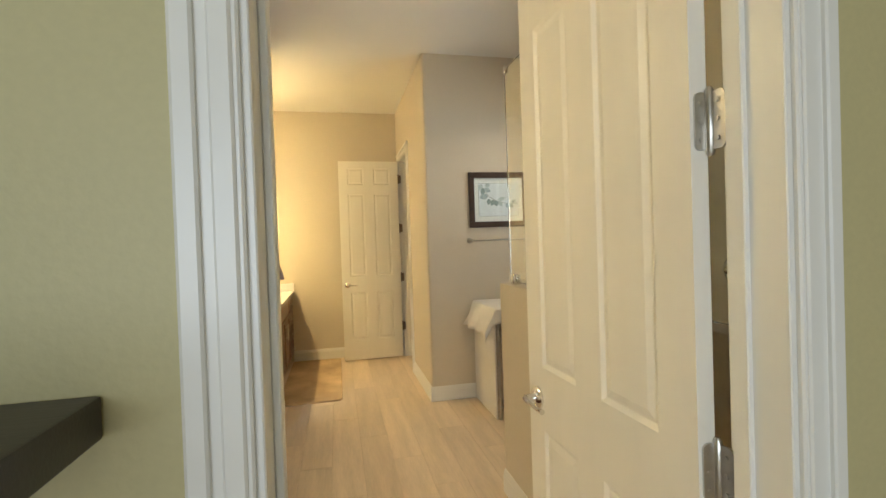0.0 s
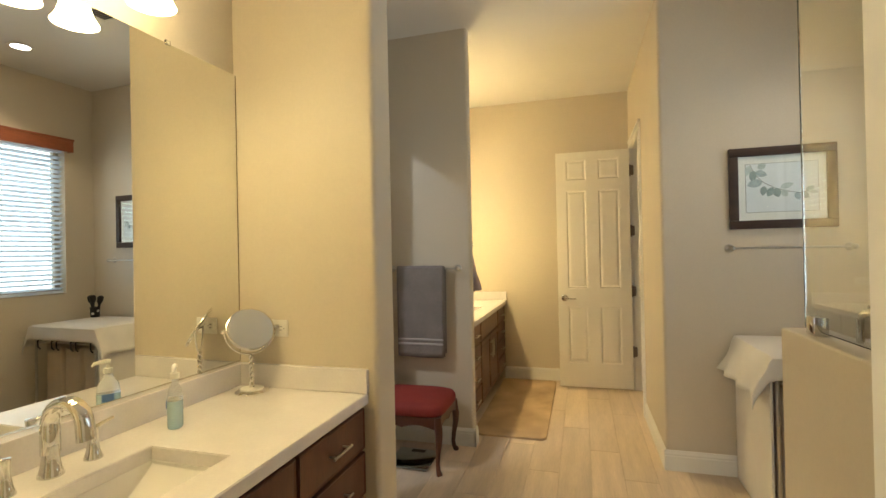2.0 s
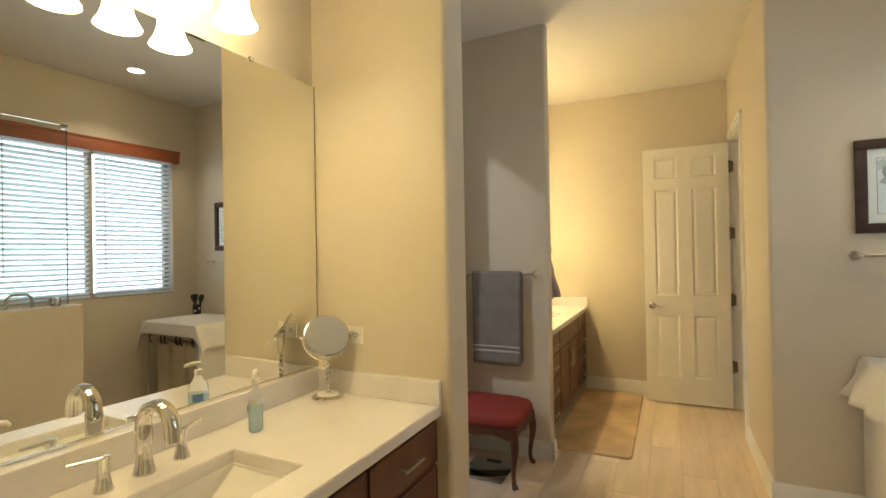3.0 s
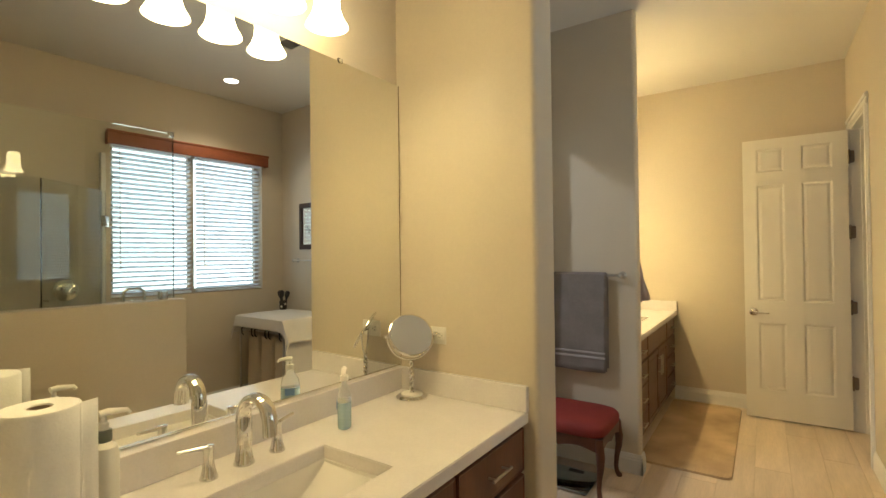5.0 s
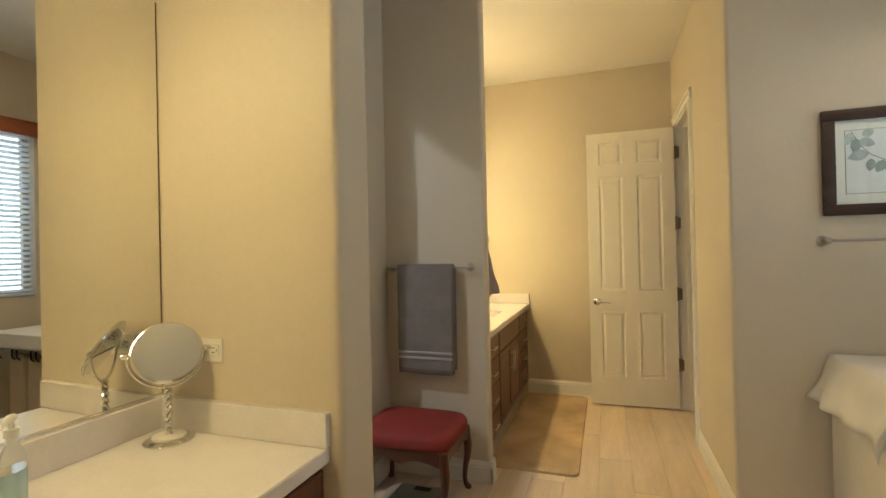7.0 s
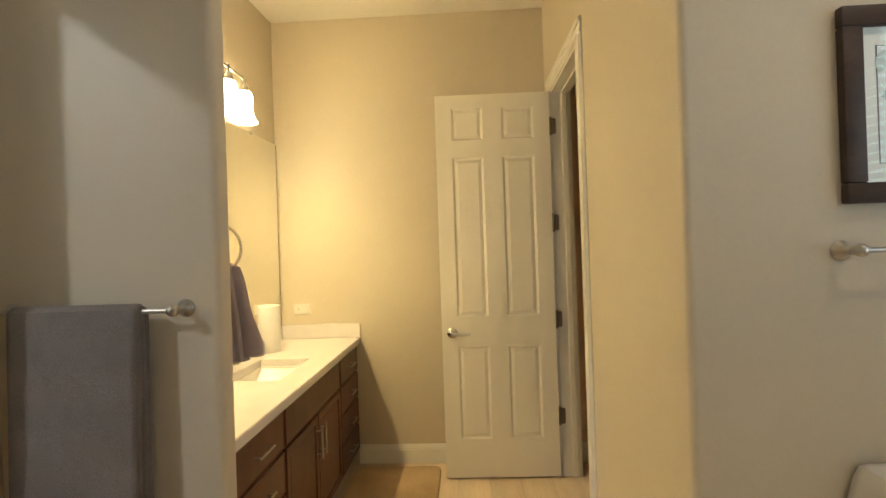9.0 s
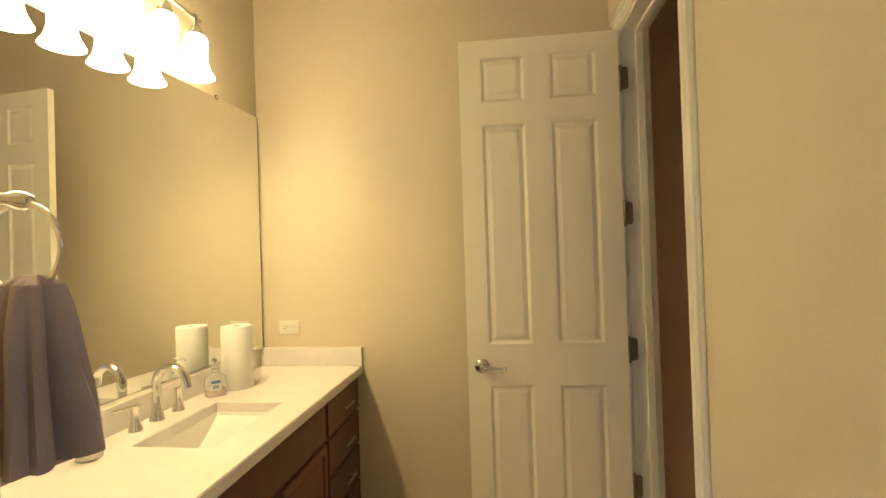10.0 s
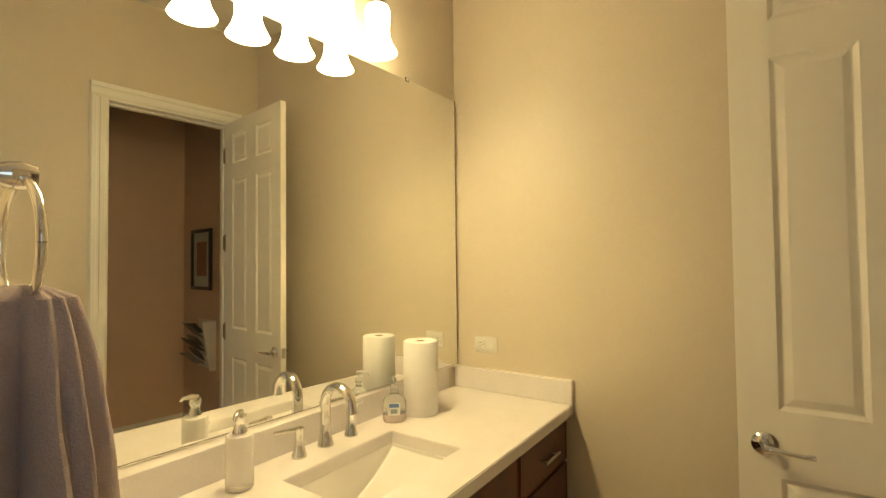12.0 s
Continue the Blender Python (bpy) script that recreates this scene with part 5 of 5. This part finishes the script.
for k in range(3):
    s = part("pocket", box(-0.14, 0.14, -0.004, 0.004, 0, 0.10, 0.002, 1), WHITEPLASTIC, mr)
    s.matrix_local = pose(0, -0.035, 0.03 + 0.11 * k, 22, 0, 0)
    s = part("magazine", box(-0.10, 0.10, -0.005, 0.005, 0, 0.15, 0.002, 1), GREYGREEN if k % 2 else BLACK, mr)
    s.matrix_local = pose(0.02 + 0.01 * (k - 1), -0.030, 0.05 + 0.11 * k, 34 + 4 * k, 5 * (k - 1), 0)
    s = part("magazine", box(-0.09, 0.10, -0.003, 0.003, 0, 0.16, 0.001, 1), BLACK if k % 2 else GREYGREEN, mr)
    s.matrix_local = pose(0.03, -0.045, 0.04 + 0.11 * k, 50 - 3 * k, -6 * (k - 1), 0)

# ---- bedroom shelf ----
sh = thing("wall_shelf", "thick dark espresso wall shelf beside the doorway", "shelf")
part("board", box(-1.5, -0.335, -0.06, ENT0 - 0.001, 1.224, 1.270, 0.004, 2), BLACKWOOD, sh)
part("cleat", box(-1.48, -0.41, ENT0 - 0.03, ENT0 - 0.001, 1.165, 1.223, 0.003, 1), BLACKWOOD, sh)

# ---- closet ----
CARD = material("orange_card_box", (0.62, 0.42, 0.18), 0.8, vary=0.08)
ORANGE = material("orange_print", (0.65, 0.14, 0.03), 0.7, vary=0.08)
MINT = material("mint_fabric_box", (0.42, 0.55, 0.42), 0.8, vary=0.06)
WIRE = material("white_coated_wire", (0.78, 0.78, 0.76), 0.35, vary=0.02)
for z in (2.56, 2.21):
    ws = thing("closet_shelf", "white coated wire shelf in the closet", "shelf", group="closet shelves")
    part("front_lip", tube([(-3.05, 4.72, z), (-1.42, 4.72, z)], 0.008, 8), WIRE, ws)
    part("deck", box(-3.08, -1.40, 4.725, 5.098, z - 0.004, z + 0.004, 0.001, 1), WIRE, ws, smooth=False)
cb = thing("storage_box", "tan cardboard storage box with an orange mark", "box", pose(-2.26, 4.88, 2.566))
part("carton", box(-0.22, 0.22, -0.13, 0.13, 0, 0.23, 0.003, 1), CARD, cb, smooth=False)
part("printed_mark", box(0.02, 0.14, -0.1318, -0.1304, 0.06, 0.18), ORANGE, cb, smooth=False)
part("lid", box(-0.223, 0.223, -0.133, 0.133, 0.21, 0.236, 0.003, 1), CARD, cb, smooth=False)
gb = thing("storage_box", "pale green fabric storage box with a lid", "box", pose(-2.22, 4.88, 2.216))
part("carton", box(-0.20, 0.20, -0.13, 0.13, 0, 0.15, 0.004, 1), MINT, gb, smooth=False)
part("lid", box(-0.206, 0.206, -0.136, 0.136, 0.151, 0.18, 0.004, 1), MINT, gb, smooth=False)
rod = thing("closet_rod", "white closet hanging rod on brackets", "closet rod")
part("rod", tube([(-3.09, 4.80, 2.03), (-1.40, 4.80, 2.03)], 0.014, 12), WIRE, rod)
for x in (-3.07, -1.42):
    part("bracket", box(x - 0.01, x + 0.01, 4.79, 5.10, 2.01, 2.05, 0.002, 1), WIRE, rod, smooth=False)


def garment(label, x, colour_mat, length, seed):
    """A shirt on a hanger, seen from its shoulder side."""
    g = thing("hanging_shirt", label, "shirt", pose(x, 4.80, 2.03), group="clothes on the closet rod")
    part("hanger_hook", tube(arc((0, 0, 0.0), 0.019, 200, -20, 10, (0, 1, 0)) + [(0, 0.0, -0.05)], 0.002, 6), STEEL, g)
    part("hanger", tube([(0, -0.20, -0.10), (0, 0, -0.05), (0, 0.20, -0.10)], 0.006, 8), WIRE, g)
    bm = bmesh.new()
    rows = []
    for k in range(12):
        f = k / 11
        z = -0.065 - length * f
        w = 0.10 + 0.13 * min(1, f * 6)
        row = []
        for j in range(28):
            a = 2 * math.pi * j / 28
            c, s = math.cos(a), math.sin(a)
            row.append(bm.verts.new(((0.018 + 0.010 * f) * c * (1 + 0.5 * math.sin(5 * a + seed + 2 * f)), w * s, z - 0.04 * abs(s) * (1 - f))))
        rows.append(row)
    for p0, p1 in zip(rows, rows[1:]):
        for j in range(28):
            bm.faces.new((p0[j], p0[(j + 1) % 28], p1[(j + 1) % 28], p1[j]))
    bm.faces.new(rows[-1])
    bm.faces.new(rows[0][::-1])
    part("shirt", bm, colour_mat, g)


CLOTHS = [("white", (0.70, 0.70, 0.70)), ("navy blue", (0.03, 0.05, 0.16)), ("grey", (0.22, 0.23, 0.25)), ("blue", (0.06, 0.10, 0.30)), ("black", (0.015, 0.015, 0.018))]
CLOTHMATS = [material("cloth_" + n.replace(" ", "_"), c, 0.9, vary=0.1, scale=10, grain=0.1, bump=0.4, bump_scale=350) for n, c in CLOTHS]
for k in range(11):
    c = (0, 3, 1, 0, 4, 2, 1, 3, 4, 1, 2)[k]
    garment(CLOTHS[c][0] + " cotton shirt hanging on the closet rod", -2.62 + 0.085 * k, CLOTHMATS[c], 0.62 + 0.05 * (k % 3), k * 1.3)
dr = thing("drawer_tower", "black closet drawer tower with wire tops", "drawer unit", pose(-2.2, 4.88, 0))
part("carcass", box(-0.35, 0.35, -0.18, 0.18, 0.06, 1.02, 0.004, 1), BLACK, dr, smooth=False)
for k in range(4):
    d = part("drawer_front", box(-0.34, 0.34, -0.198, -0.181, 0.08 + 0.235 * k, 0.30 + 0.235 * k, 0.003, 1), BLACK, dr, smooth=False)
    part("knob", lathe([(0, 0), (0.006, 0), (0.010, 0.014), (0, 0.016)], 14, at=(0, 0, 0)), STEEL, d).matrix_local = pose(0, -0.198, 0.19 + 0.235 * k, 90, 0, 0)
part("plinth", box(-0.34, 0.34, -0.17, 0.18, 0.0, 0.06), BLACK, dr, smooth=False)
wb = thing("wire_basket", "chrome wire basket on the closet drawers", "basket", pose(-2.2, 4.88, 1.022))
for z in (0.0, 0.07, 0.14):
    part("wire", tube([(-0.3, -0.16, z + 0.004), (0.3, -0.16, z + 0.004), (0.3, 0.16, z + 0.004), (-0.3, 0.16, z + 0.004), (-0.3, -0.16, z + 0.004)], 0.003, 6), STEEL, wb)
for k in range(9):
    part("wire", tube([(-0.3 + 0.075 * k, -0.16, 0.004), (-0.3 + 0.075 * k, -0.16, 0.144)], 0.002, 6), STEEL, wb)

# ---- floor planks ----
def plank_mesh(w, l):
    bm = box(-w / 2, w / 2, -l / 2, l / 2, -0.0035, 0.0)
    top = [e for e in bm.edges if all(v.co.z > -1e-6 for v in e.verts)]
    bmesh.ops.bevel(bm, geom=top, offset=0.0009, segments=1, affect="EDGES")
    return mesh("plank", bm, PLANK)


PW, PL, GAP = 0.198, 1.216, 0.0014
full = plank_mesh(PW - GAP, PL - GAP)
rng = random.Random(4)
col = 0
x = -1.36
while x < 2.1:
    y = ENT0 - 0.3 - (0, 0.40, 0.81)[col % 3]
    while y < FAR:
        cut = min(PL, FAR + 0.02 - y)
        cx, cy = x + PW / 2, y + cut / 2
        ob = new("plank", full if cut == PL else plank_mesh(PW - GAP, cut - GAP))
        ob.parent = floor
        ob.matrix_local = pose(cx, cy, 0, 0, 0, rng.choice((0, 180)))
        y += PL
    x += PW
    col += 1
structure("floor_bedroom", box(-2.6, 3.2, -3.4, ENT0 - 0.3 - 0.81 - 0.002, -0.0038, -0.001), PLANK, "pale wood-look floor of the bedroom", "floor")
structure("floor_closet", box(-3.1, -1.362, 2.0, 5.1, -0.0038, -0.0012), material("pale_carpet", (0.50, 0.46, 0.40), 0.95, vary=0.1, scale=8, grain=0.15, bump=1.0, bump_scale=300), "pale closet carpet", "floor")
